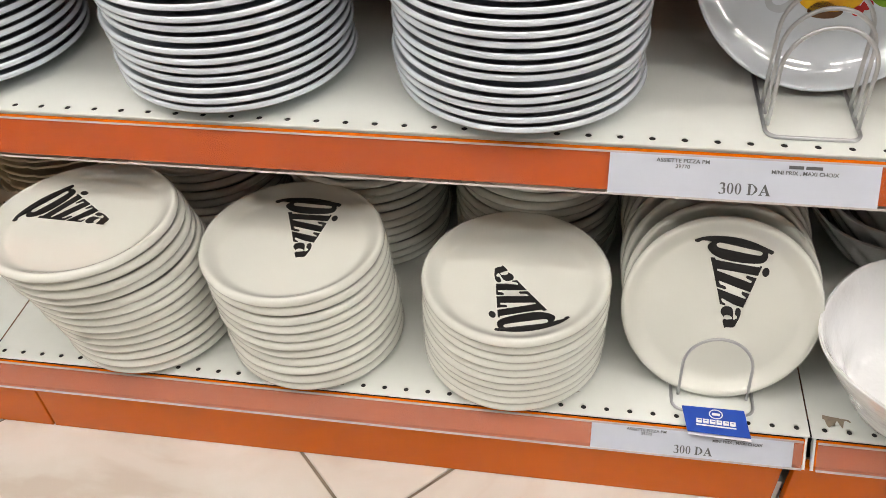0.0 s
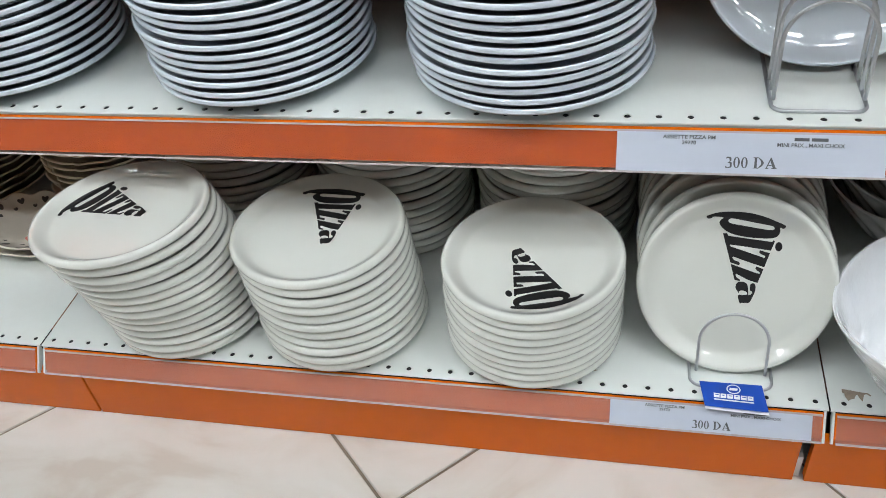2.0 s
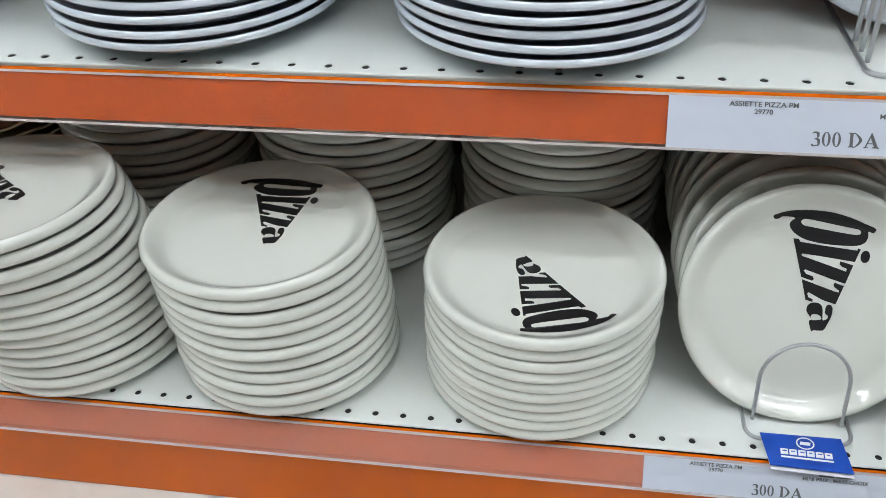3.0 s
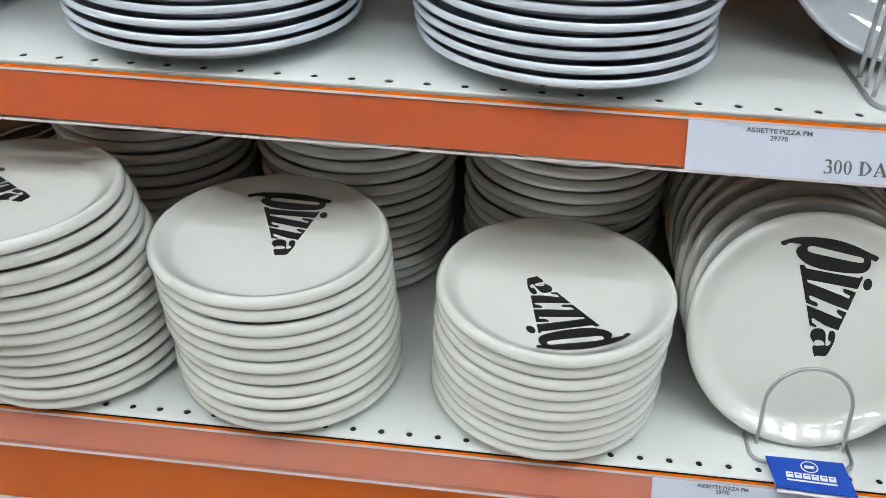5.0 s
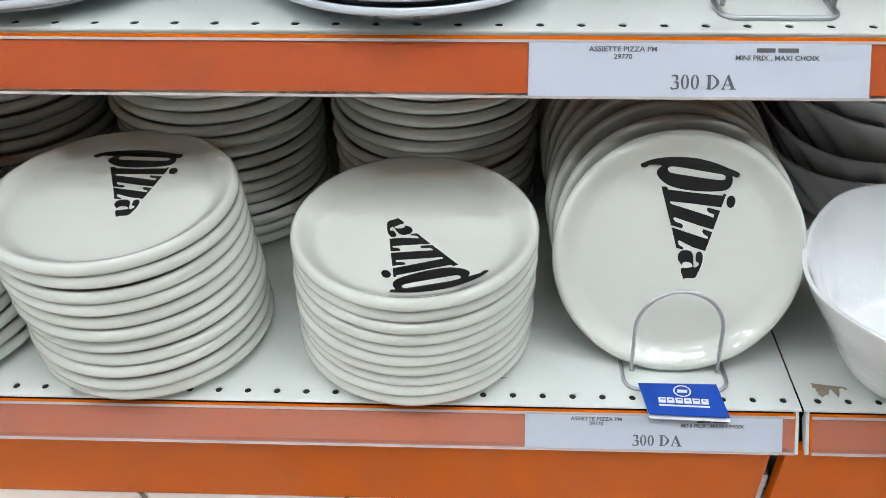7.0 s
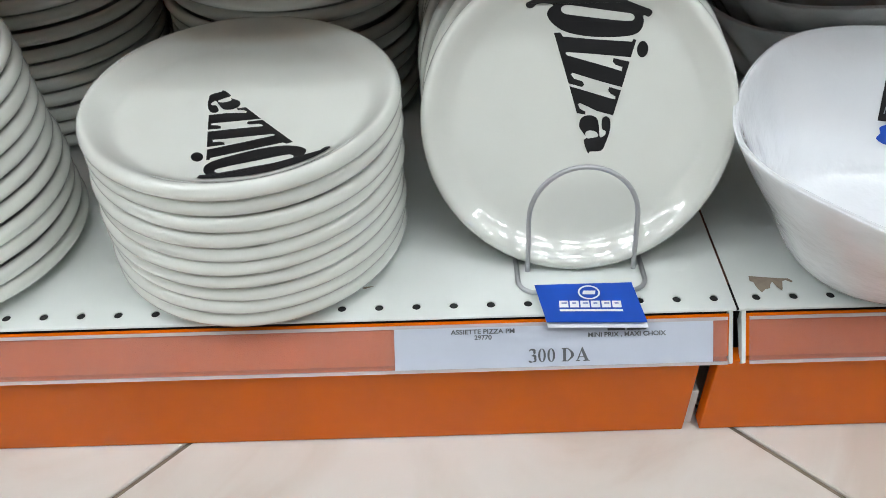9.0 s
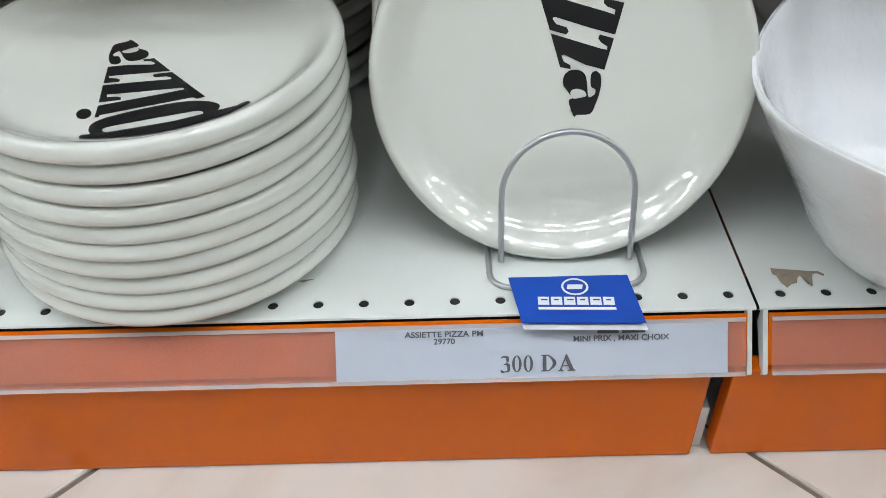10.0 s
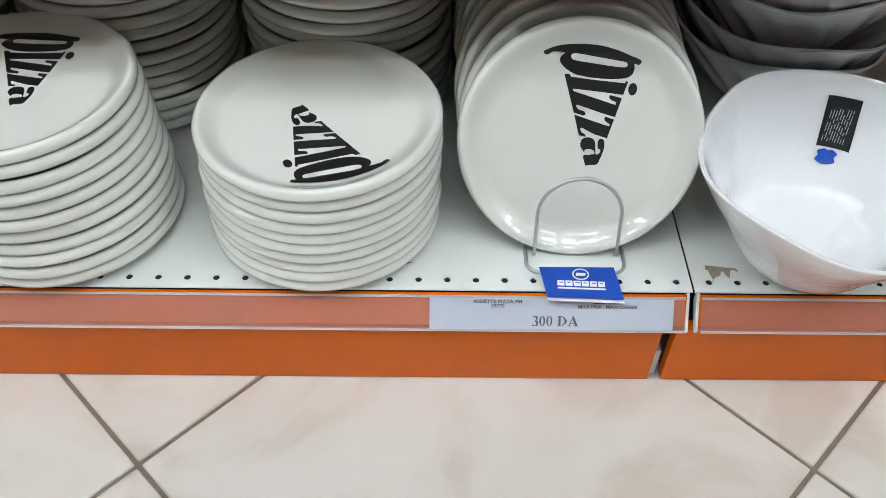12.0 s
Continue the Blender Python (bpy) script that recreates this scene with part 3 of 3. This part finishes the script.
bars = []
for k in range(6):                    # plain blocks where the maker's name stands
    x0 = -0.0205 + 0.0070 * k
    bars.append([(x0, 0.0012), (x0 + 0.0060, 0.0012), (x0 + 0.0060, -0.0040), (x0, -0.0040)])
    bars.append([(x0 + 0.0016, -0.0002), (x0 + 0.0052 - 0.0010 * (k % 2), -0.0002), (x0 + 0.0052 - 0.0010 * (k % 2), -0.0011), (x0 + 0.0016, -0.0011)])
bars.append([(-0.0205, -0.0054), (0.0210, -0.0054), (0.0210, -0.0070), (-0.0205, -0.0070)])
bars += [ellipse(0.0, 0.0078, 0.0074, 0.0056), ellipse(0.0, 0.0078, 0.0062, 0.0045), [(-0.0038, 0.0092), (0.0045, 0.0092), (0.0038, 0.0062), (-0.0045, 0.0062)]]
me = print_mesh("emblem", bars, on_card)
me.materials.append(M_CARDWHITE)
em = new("emblem", me)
em.parent = tag


# ---- price labels ----
def bowed(x0, y0, x1, y1, bow, n=8):
    """Points from one place to another along a bowed line, the last left out."""
    dx, dy = x1 - x0, y1 - y0
    return [(x0 + dx * k / n - dy * bow * math.sin(math.pi * k / n), y0 + dy * k / n + dx * bow * math.sin(math.pi * k / n)) for k in range(n)]


def serif_price():
    """The amount 300 DA in bold roman letters, one unit high, as closed lines with their holes."""
    three = [(0.02, 0.80)] + bowed(0.06, 0.80, 0.25, 1.0, 0.28) + bowed(0.25, 1.0, 0.43, 0.78, 0.3) + bowed(0.43, 0.78, 0.33, 0.57, 0.22) + bowed(0.33, 0.57, 0.47, 0.30, 0.24) + bowed(0.47, 0.30, 0.20, -0.01, 0.34)
    three += bowed(0.20, -0.01, 0.02, 0.07, 0.3) + bowed(0.02, 0.07, 0.10, 0.13, 0.5) + bowed(0.10, 0.13, 0.24, 0.06, -0.15) + bowed(0.24, 0.06, 0.34, 0.24, -0.3) + bowed(0.34, 0.24, 0.15, 0.46, -0.3)
    three += [(0.15, 0.50)] + bowed(0.15, 0.50, 0.29, 0.74, -0.34) + bowed(0.29, 0.74, 0.19, 0.88, -0.3) + bowed(0.19, 0.88, 0.06, 0.78, -0.18)
    out = [three]
    for x in (0.80, 1.34):
        out += [ellipse(x, 0.495, 0.225, 0.505), ellipse(x, 0.495, 0.098, 0.455)]
    d = 1.95
    bold_d = [(d, 0.0), (d, 0.05), (d + 0.08, 0.08), (d + 0.08, 0.92), (d, 0.95), (d, 1.0), (d + 0.36, 1.0)] + bowed(d + 0.36, 1.0, d + 0.36, 0.0, 0.36, 18) + [(d + 0.36, 0.0)]
    hole_d = [(d + 0.25, 0.07), (d + 0.25, 0.93), (d + 0.34, 0.93)] + bowed(d + 0.34, 0.93, d + 0.34, 0.07, 0.24, 18) + [(d + 0.34, 0.07)]
    a = 2.76
    bold_a = [(a, 0.0), (a, 0.05), (a + 0.07, 0.09), (a + 0.37, 1.02), (a + 0.42, 1.02), (a + 0.74, 0.09), (a + 0.82, 0.05), (a + 0.82, 0.0), (a + 0.44, 0.0), (a + 0.44, 0.05), (a + 0.54, 0.09), (a + 0.48, 0.28),
              (a + 0.21, 0.28), (a + 0.15, 0.09), (a + 0.25, 0.05), (a + 0.25, 0.0)]
    hole_a = [(a + 0.23, 0.34), (a + 0.46, 0.34), (a + 0.345, 0.71)]
    return out + [bold_d, hole_d, bold_a, hole_a]


SERIF_WIDTH = 3.58


def price_label(x0, x1, a, b, k):
    """Paper ticket slid behind the clear rail; k scales its print."""
    top = new("price_label")
    tagged(top, "white paper price ticket behind the clear rail", "price label", "price tickets")
    A, Bv = Vector((0, *a)), Vector((0, *b))
    d = (Bv - A).normalized()
    out = Vector((0, d.z, -d.y))
    if out.y > 0:
        out = -out
    p0, p1 = A + d * 0.0006 + out * 0.0012, Bv - d * 0.0008 + out * 0.0012
    L = (p1 - p0).length
    sheet("paper", [(x0, *p1.yz), (x1, *p1.yz), (x1, *p0.yz), (x0, *p0.yz)], 0.0003, M_PAPER, top)
    rot = Matrix((Vector((1, 0, 0)), -d, out)).transposed().to_4x4()

    def at(fx, fy):
        p = p0 + d * (L * fy) + out * 0.0004
        return Matrix.Translation((x0 + (x1 - x0) * fx, p.y, p.z)) @ rot
    w = x1 - x0
    small = ((0.278, 0.14, "ASSIETTE PIZZA PM", 0.200), (0.278, 0.275, "29770", 0.054), (0.728, 0.285, "MINI PRIX , MAXI CHOIX", 0.244))
    for fx, fy, body, share in small:
        line = flat_text("print", body, 0.0043 * k, M_TEXT, top, at(fx, fy), 0.00008 * k)
        line.data.transform(Matrix.Diagonal((share * w / line.dimensions.x, 1, 1, 1)))
    big = 0.193 * w / SERIF_WIDTH
    c = at(0.515, 0.72)
    me = print_mesh("price_print", serif_price(), lambda u, v: c @ Vector(((u - SERIF_WIDTH / 2) * big, (v - 0.5) * big * 0.80, 0.0001)))
    me.materials.append(M_TEXT)
    amount = new("price_print", me)
    amount.parent = top
    for q in range(2):                # a shop name, kept as bars
        u0, u1 = (0.668, 0.722) if q == 0 else (0.730, 0.790)
        c = at((u0 + u1) / 2, 0.145)
        bw, bh = (u1 - u0) * w / 2, 0.0013 * k
        vs = [c @ Vector((sx * bw, sy * bh, 0.0001)) for sx, sy in ((-1, -1), (1, -1), (1, 1), (-1, 1))]
        obj("print_bar", vs, [(0, 1, 2, 3)], M_TEXT, top)
    return top


price_label(0.7724, 0.9838, LOW_A, LOW_B, 1.0)
price_label(0.7665, 1.0190, UP_A, UP_B, 1.2)

# ---- bowls ----
BOWL_R = 0.113


def bowl_line(R, h, foot, thick=0.0050):
    pts = [(0, 0.004), (foot - 0.008, 0.004), (foot - 0.005, 0.0), (foot, 0.0), (foot + 0.010, h * 0.10), (R * 0.73, h * 0.42), (R * 0.90, h * 0.75), (R - 0.0008, h - 0.003), (R - 0.0012, h), (R - 0.004, h - 0.001),
           (R * 0.90 - thick, h * 0.76), (R * 0.73 - thick, h * 0.45), (foot + 0.006, h * 0.13), (foot * 0.6, h * 0.075), (0, h * 0.07)]
    return [pts[0], pts[1]] + rounded(pts[1:14], 4)[1:] + [pts[14]]


def bowl_warp(r, z, a, h, lobes, wave, swirl, corner):
    f = (z / h) ** 1.5 if z > 0 else 0
    k = 1 + corner * f * math.cos(lobes * a) + swirl * math.sin(math.pi * min(max(z / h, 0.0), 1.0)) * math.sin(18 * a + 7 * z / h)
    return r * k, z + wave * f * math.cos(lobes * a + 0.6)


def bowl_data(R, h, foot, lobes=4, wave=0.006, swirl=0.0, corner=0.03):
    return lathe_data(bowl_line(R, h, foot), 128, lambda r, z, a: bowl_warp(r, z, a, h, lobes, wave, swirl, corner))


BOWL_H = 0.108
salad = obj("salad_bowl", *bowl_data(BOWL_R, BOWL_H, 0.055, 4, -0.003, 0.0015, corner=0.022), M_OPAL, smooth=True)
tagged(salad, "white opal glass salad bowl with wavy rim and stickers inside", "bowl")
salad.matrix_basis = Matrix.Translation((1.1085, 0.0500, Z_LOW + 0.0050)) @ turned((-0.030, -0.075, 0.98), 5)
swirl_bowl = obj("salad_bowl", *bowl_data(0.115, 0.085, 0.055, 4, 0.005, 0.024), M_OPAL, smooth=True)
tagged(swirl_bowl, "white opal glass bowl with swirled flutes in a stack", "bowl", "stack of fluted bowls")
swirl_bowl.matrix_basis = pose(1.138, 0.310, Z_LOW + 0.001, 0, 0, 10)
for i, (dz, tip, spin) in enumerate(((0.025, 1.0, 4), (0.062, -2.5, 30), (0.092, 1.5, 12))):
    copy_thing(swirl_bowl, pose(1.138 + 0.003 * math.sin(3 * i), 0.310, Z_LOW + 0.001 + dz, tip, 0.8 * math.cos(2 * i), 10 + spin))


def bowl_inside(s):
    """Radius and height of the bowl's inner wall, s metres along it from the rim."""
    line = bowl_line(BOWL_R, BOWL_H, 0.055)
    line = line[max(range(len(line)), key=lambda i: line[i][1]):]
    for p, q in zip(line, line[1:]):
        d = math.hypot(q[0] - p[0], q[1] - p[1])
        if s <= d:
            return p[0] + (q[0] - p[0]) * s / d, p[1] + (q[1] - p[1]) * s / d
        s -= d
    return line[-1]


def on_bowl(u, v, a0, s0, lift):
    """A point on the inner wall: u across, v down the wall from the place (a0, s0)."""
    r, z = bowl_inside(s0 + v)
    a = a0 - u / r
    r1, z1 = bowl_warp(r, z, a, BOWL_H, 4, -0.003, 0.0015, 0.022)
    r2, z2 = bowl_inside(s0 + v + 0.003)
    n = Vector((z2 - z, r - r2)).normalized() * lift
    return Vector(((r1 + n.x) * math.cos(a), (r1 + n.x) * math.sin(a), z1 + n.y))


spot = salad.matrix_basis.inverted() @ Vector((1.1565, 0.1660, 0.1640))
A0, S0 = math.atan2(spot.y, spot.x), 0.021
cols, rows_n = 8, 10
grid = [on_bowl(-0.0145 + 0.029 * i / cols + 0.004 * (j / rows_n - 0.5), 0.047 * j / rows_n, A0, S0, 0.0009) for j in range(rows_n + 1) for i in range(cols + 1)]
st = obj("sticker", grid, [(j * (cols + 1) + i, j * (cols + 1) + i + 1, (j + 1) * (cols + 1) + i + 1, (j + 1) * (cols + 1) + i) for j in range(rows_n) for i in range(cols)], M_INK, salad,
         "black care sticker with tiny grey print", smooth=True)
rnd = random.Random(5)
for i in range(9):
    v0 = 0.010 + rnd.uniform(0, 0.006)
    while v0 < 0.039:
        v1 = min(v0 + rnd.uniform(0.003, 0.009), 0.042)
        line = [on_bowl(-0.0100 + 0.0023 * i + du, v0 + (v1 - v0) * j / 2, A0, S0, 0.0013) for j in range(3) for du in (0.0, 0.0006)]
        obj("print_line", line, [(2 * j, 2 * j + 1, 2 * j + 3, 2 * j + 2) for j in range(2)], M_GREYBLUE, st)
        v0 = v1 + rnd.uniform(0.001, 0.004)
badge_shape = [rounded_poly([(-0.008, 0.004), (-0.003, 0.0065), (0, 0.0055), (0.003, 0.0065), (0.008, 0.004), (0.0065, 0.0), (0.008, -0.004), (0.0, -0.0075), (-0.008, -0.004), (-0.0065, 0.0)], 3)]
me = print_mesh("badge", badge_shape, lambda u, v: on_bowl(u * 1.1 - 0.001, 0.056 - v * 1.1, A0, S0, 0.0010))
me.materials.append(M_BLUE)
bd = new("badge", me)
bd.parent = salad
tagged(bd, "small blue shield sticker")

# ---- upper shelf: stacks of dinner plates ----
DINNER_R = 0.133
dinner = obj("dinner_plate", *flat_rim_plate_data(DINNER_R, 0.024, 0.078), M_WHITE, smooth=True)
tagged(dinner, "plain white porcelain dinner plate in a stack", "plate", "stacks of dinner plates")
first = True
for cx, cy, n in ((0.0120, 0.2460, 16), (0.3500, 0.2385, 16), (0.6670, 0.2310, 16)):
    rnd = random.Random(int(cx * 900))
    for i in range(n):
        m = Matrix.Translation((cx + rnd.uniform(-0.0022, 0.0022) + (-0.0008 if cx < 0.5 else -0.0003) * i, cy + rnd.uniform(-0.002, 0.002), Z_UP + 0.0005 + 0.0113 * i)) @ turned((rnd.uniform(-0.005, 0.005), rnd.uniform(-0.005, 0.005), 1), rnd.uniform(0, 360))
        if first:
            dinner.matrix_basis, first = m, False
        else:
            copy_thing(dinner, m)
# decorated soup plate on the upper stand
deco = obj("decorated_plate", *flat_rim_plate_data(0.133, 0.026, 0.082), M_WHITE, smooth=True)
tagged(deco, "white porcelain plate with painted fruit and leaves", "plate")
DN = Vector((-0.02, -0.90, 0.44)).normalized()
deco.matrix_basis = Matrix.Translation(Vector((0.969, 0.2720, Z_UP + 0.130)) - DN * 0.024) @ face_up(DN)


def deco_print(name, shapes, mat, dx, dy, label):
    me = print_mesh(name, shapes, lambda u, v: (u + dx + 0.012, v + dy - 0.030, 0.026 * 0.32 + 0.0008 + max(0.0, math.hypot(u + dx + 0.012, v + dy - 0.030) - 0.080) * 0.45))
    me.materials.append(mat)
    ob = new(name, me)
    ob.parent = deco
    tagged(ob, label)


deco_print("fruit", [rounded_poly([(-0.035, 0.005), (-0.02, 0.022), (0.01, 0.026), (0.03, 0.012), (0.028, -0.006), (0.005, -0.014), (-0.022, -0.012)], 4)], M_YELLOW, -0.005, -0.010, "painted yellow pear")
deco_print("fruit_shade", [rounded_poly([(-0.022, -0.008), (-0.008, 0.0), (0.012, -0.008), (0.004, -0.016), (-0.016, -0.016)], 4)], M_BROWN, -0.004, -0.014, "brown shade under the fruit")
for i, (dx, dy, a) in enumerate(((0.036, -0.004, 0.3), (0.048, -0.012, -0.2), (0.030, 0.010, 1.1), (0.05, 0.004, 0.6))):
    c, s = math.cos(a), math.sin(a)
    deco_print("leaf", [[(c * u - s * v, s * u + c * v) for u, v in rounded_poly([(-0.016, 0), (-0.004, 0.007), (0.016, 0.0), (-0.002, -0.006)], 4)]], M_LEAF, dx, dy, "painted green leaf")
for dx, dy in ((0.022, -0.022), (0.030, -0.016)):
    deco_print("berry", [ellipse(0, 0, 0.006, 0.005, 0.5)], M_RED, dx, dy, "painted red berry")
deco_print("shadow_stroke", [rounded_poly([(-0.02, 0.012), (0.0, 0.016), (0.012, 0.0), (0.0, -0.016), (-0.016, -0.014), (-0.022, 0.0)], 4), rounded_poly([(-0.014, 0.006), (0.0, 0.010), (0.006, 0.0), (-0.004, -0.009), (-0.013, -0.007)], 4)], M_GREYBLUE, -0.048, -0.010, "painted grey-blue stroke")

# ---- left bay: scalloped earthenware ----
def scalloped(R, h, foot, lobes, depth, oval=1.0):
    def warp(r, z, a):
        f = max(0.0, (r / R - 0.55) / 0.45)
        k = 1 + depth * f * (abs(math.cos(lobes * a / 2)) - 0.5)
        return r * k, z + 0.003 * f * math.cos(lobes * a)
    pts = [(0, 0.003), (foot - 0.004, 0.003), (foot, 0.0), (foot + 0.005, 0.003), (R * 0.72, h * 0.35), (R * 0.9, h * 0.72), (R, h - 0.002), (R - 0.001, h), (R - 0.004, h - 0.0006),
           (R * 0.86, h * 0.72), (R * 0.68, h * 0.38), (R * 0.5, h * 0.22), (0, h * 0.2)]
    out = [pts[0], pts[1]] + rounded(pts[1:12], 3)[1:] + [pts[12]]
    v, f = lathe_data(out, 144, warp)
    return [(x * oval, y, z) for x, y, z in v], f


M_LACE = material("cream_white_earthenware", (0.78, 0.72, 0.62), rough=0.15, grain=0.03, coat=0.5)
dish = obj("oval_dish", *scalloped(0.095, 0.026, 0.05, 14, 0.07, 1.35), M_LACE, smooth=True)
tagged(dish, "oval cream dish with scalloped edge, heart cut-outs and roses", "dish", "oval dishes")
dish.matrix_basis = pose(-0.062, 0.199, Z_LOW + 0.016, 3, 0, -4) @ Matrix.Diagonal((0.86, 0.64, 0.85, 1))


DISH_LINE = [(0.0, 0.0054), (0.0475, 0.0059), (0.0646, 0.0100), (0.0817, 0.0189), (0.0935, 0.0258), (0.11, 0.027)]


def dish_print(name, shapes, mat, cx, cy, spin, label):
    c, s = math.cos(spin), math.sin(spin)

    def put(u, v):
        x, y = cx + c * u - s * v, cy + s * u + c * v
        r = math.hypot(x / 1.35, y)
        z = 0.0057
        for (r0, z0), (r1, z1) in zip(DISH_LINE, DISH_LINE[1:]):
            if r0 <= r <= r1:
                z = z0 + (z1 - z0) * (r - r0) / (r1 - r0)
        return (x, y, z + 0.0030)
    me = print_mesh(name, shapes, put)
    me.materials.append(mat)
    ob = new(name, me)
    ob.parent = dish
    tagged(ob, label)


heart = rounded_poly([(0, -0.006), (0.006, 0.0), (0.0065, 0.005), (0.003, 0.0065), (0, 0.0042), (-0.003, 0.0065), (-0.0065, 0.005), (-0.006, 0.0)], 3)
for i in range(14):
    a = 2 * math.pi * i / 14
    dish_print("heart_hole", [heart], M_DARK, 0.078 * 1.35 * math.cos(a), 0.078 * math.sin(a), a - math.pi / 2, "dark heart-shaped cut-out")
    b = a + math.pi / 14
    dish_print("drop_hole", [[(u * 0.6, v * 0.6) for u, v in heart]], M_DARK, 0.066 * 1.35 * math.cos(b), 0.066 * math.sin(b), b - math.pi / 2, "small dark cut-out")
for k, (cx, cy, r) in enumerate(((0.018, -0.024, 0.017), (0.038, -0.016, 0.015), (0.002, -0.036, 0.013), (0.040, -0.036, 0.013))):
    dish_print("rose", [rounded_poly([(r * (1 + 0.2 * math.sin(5 * q + k)) * math.cos(q), r * math.sin(q)) for q in [2 * math.pi * i / 9 for i in range(9)]], 3)], M_ROSE, cx, cy, 0, "painted red rose")
for k, (cx, cy) in enumerate(((0.006, -0.004), (-0.006, -0.022), (0.034, 0.010), (0.020, 0.002))):
    dish_print("rose_leaf", [rounded_poly([(-0.010, 0), (0, 0.005), (0.011, 0.0), (0, -0.004)], 3)], M_LEAF, cx, cy, 0.8 * k, "painted green leaf")
under = obj("oval_dish", *scalloped(0.093, 0.024, 0.05, 14, 0.07, 1.35), M_LACE, smooth=True)
tagged(under, "oval cream dish with scalloped edge under another dish", "dish", "oval dishes")
under.matrix_basis = pose(-0.058, 0.199, Z_LOW + 0.001, 2, 0, 3) @ Matrix.Diagonal((0.86, 0.64, 0.85, 1))

scal = obj("scalloped_plate", *scalloped(0.105, 0.022, 0.06, 10, 0.09), M_CREAM, smooth=True)
tagged(scal, "cream scalloped earthenware plate in a shaded stack", "plate", "scalloped plates")
first = True
for cx, cy, n in ((0.005, 0.345, 9), (-0.24, 0.335, 8), (-0.47, 0.33, 8)):
    for i in range(n):
        m = pose(cx + 0.002 * math.sin(4 * i), cy + 0.002 * math.cos(3 * i), Z_LOW + 0.001 + 0.0125 * i, 0, 0, 3 * math.sin(7 * i))
        if first:
            scal.matrix_basis, first = m, False
        else:
            copy_thing(scal, m)

# ---- worn paint and scratches on the bottom shelves ----
chip = new("paint_chip", print_mesh("paint_chip", [[(-0.014, 0.009), (-0.004, 0.0075), (0.006, 0.006), (0.012, 0.0055), (0.0145, 0.003), (0.0135, 0.0015), (0.010, 0.004), (0.0075, 0.0030), (0.0055, -0.004), (0.0045, -0.0065),
                                                     (0.0022, -0.002), (0.0005, 0.0026), (-0.0012, 0.001), (-0.0030, -0.0035), (-0.0065, -0.0045), (-0.0095, -0.0072), (-0.0115, -0.003), (-0.0125, 0.003), (-0.0145, 0.004)]],
                                    lambda u, v: (u, v, 0.0)))
chip.data.materials.append(M_RUST)
tagged(chip, "brown worn patch of chipped shelf paint", "paint chip")
chip.matrix_basis = pose(1.0305, 0.0170, Z_LOW + 0.0003)
scr = new("paint_chip", print_mesh("paint_chip", [[(-0.004, 0.0002), (0.0, 0.0012), (0.006, 0.0016), (0.002, 0.0002), (-0.001, -0.0012)]], lambda u, v: (u, v, 0.0)))
scr.data.materials.append(M_RUST)
tagged(scr, "small scratch in the white shelf paint", "paint chip")
scr.matrix_basis = pose(0.7530, 0.0250, Z_LOW + 0.0003)

# ---- floor tiles ----
TILE, GAP, OX, OY = 0.4140, 0.0042, 0.5231, -0.1145
s = (TILE - GAP) / 2
tile_bm = box_bm(-s, s, -s, s, -0.006, 0.0, 0.0012, 1)
tile_me = bpy.data.meshes.new("tile")
tile_bm.to_mesh(tile_me)
tile_bm.free()
tile_me.materials.append(M_TILE)
far = []
for i in range(-16, 18):
    for j in range(-16, 18):
        u, v = (i + 0.5) * TILE, (j + 0.5) * TILE
        x, y = OX + (u - v) * math.sqrt(0.5), OY + (u + v) * math.sqrt(0.5)
        if not (room["x0"] < x < room["x1"] and room["y0"] < y < room["y1"]):
            continue
        m = pose(x, y, 0, 0, 0, 45)
        if -1.3 < x < 2.6 and -2.4 < y < 0.45:
            t = new("tile", tile_me)
            t.matrix_basis = m
            t.parent = floor
        else:
            far.append(m)
verts, faces = [], []
base_v, base_f = [v.co.copy() for v in tile_me.vertices], [tuple(p.vertices) for p in tile_me.polygons]
for m in far:
    k = len(verts)
    verts += [m @ v for v in base_v]
    faces += [tuple(k + q for q in f) for f in base_f]
me = bpy.data.meshes.new("tiling")
me.from_pydata(verts, [], faces)
me.materials.append(M_TILE)
rest = new("tiling", me)
rest.parent = floor
tagged(rest, kind="stuff")
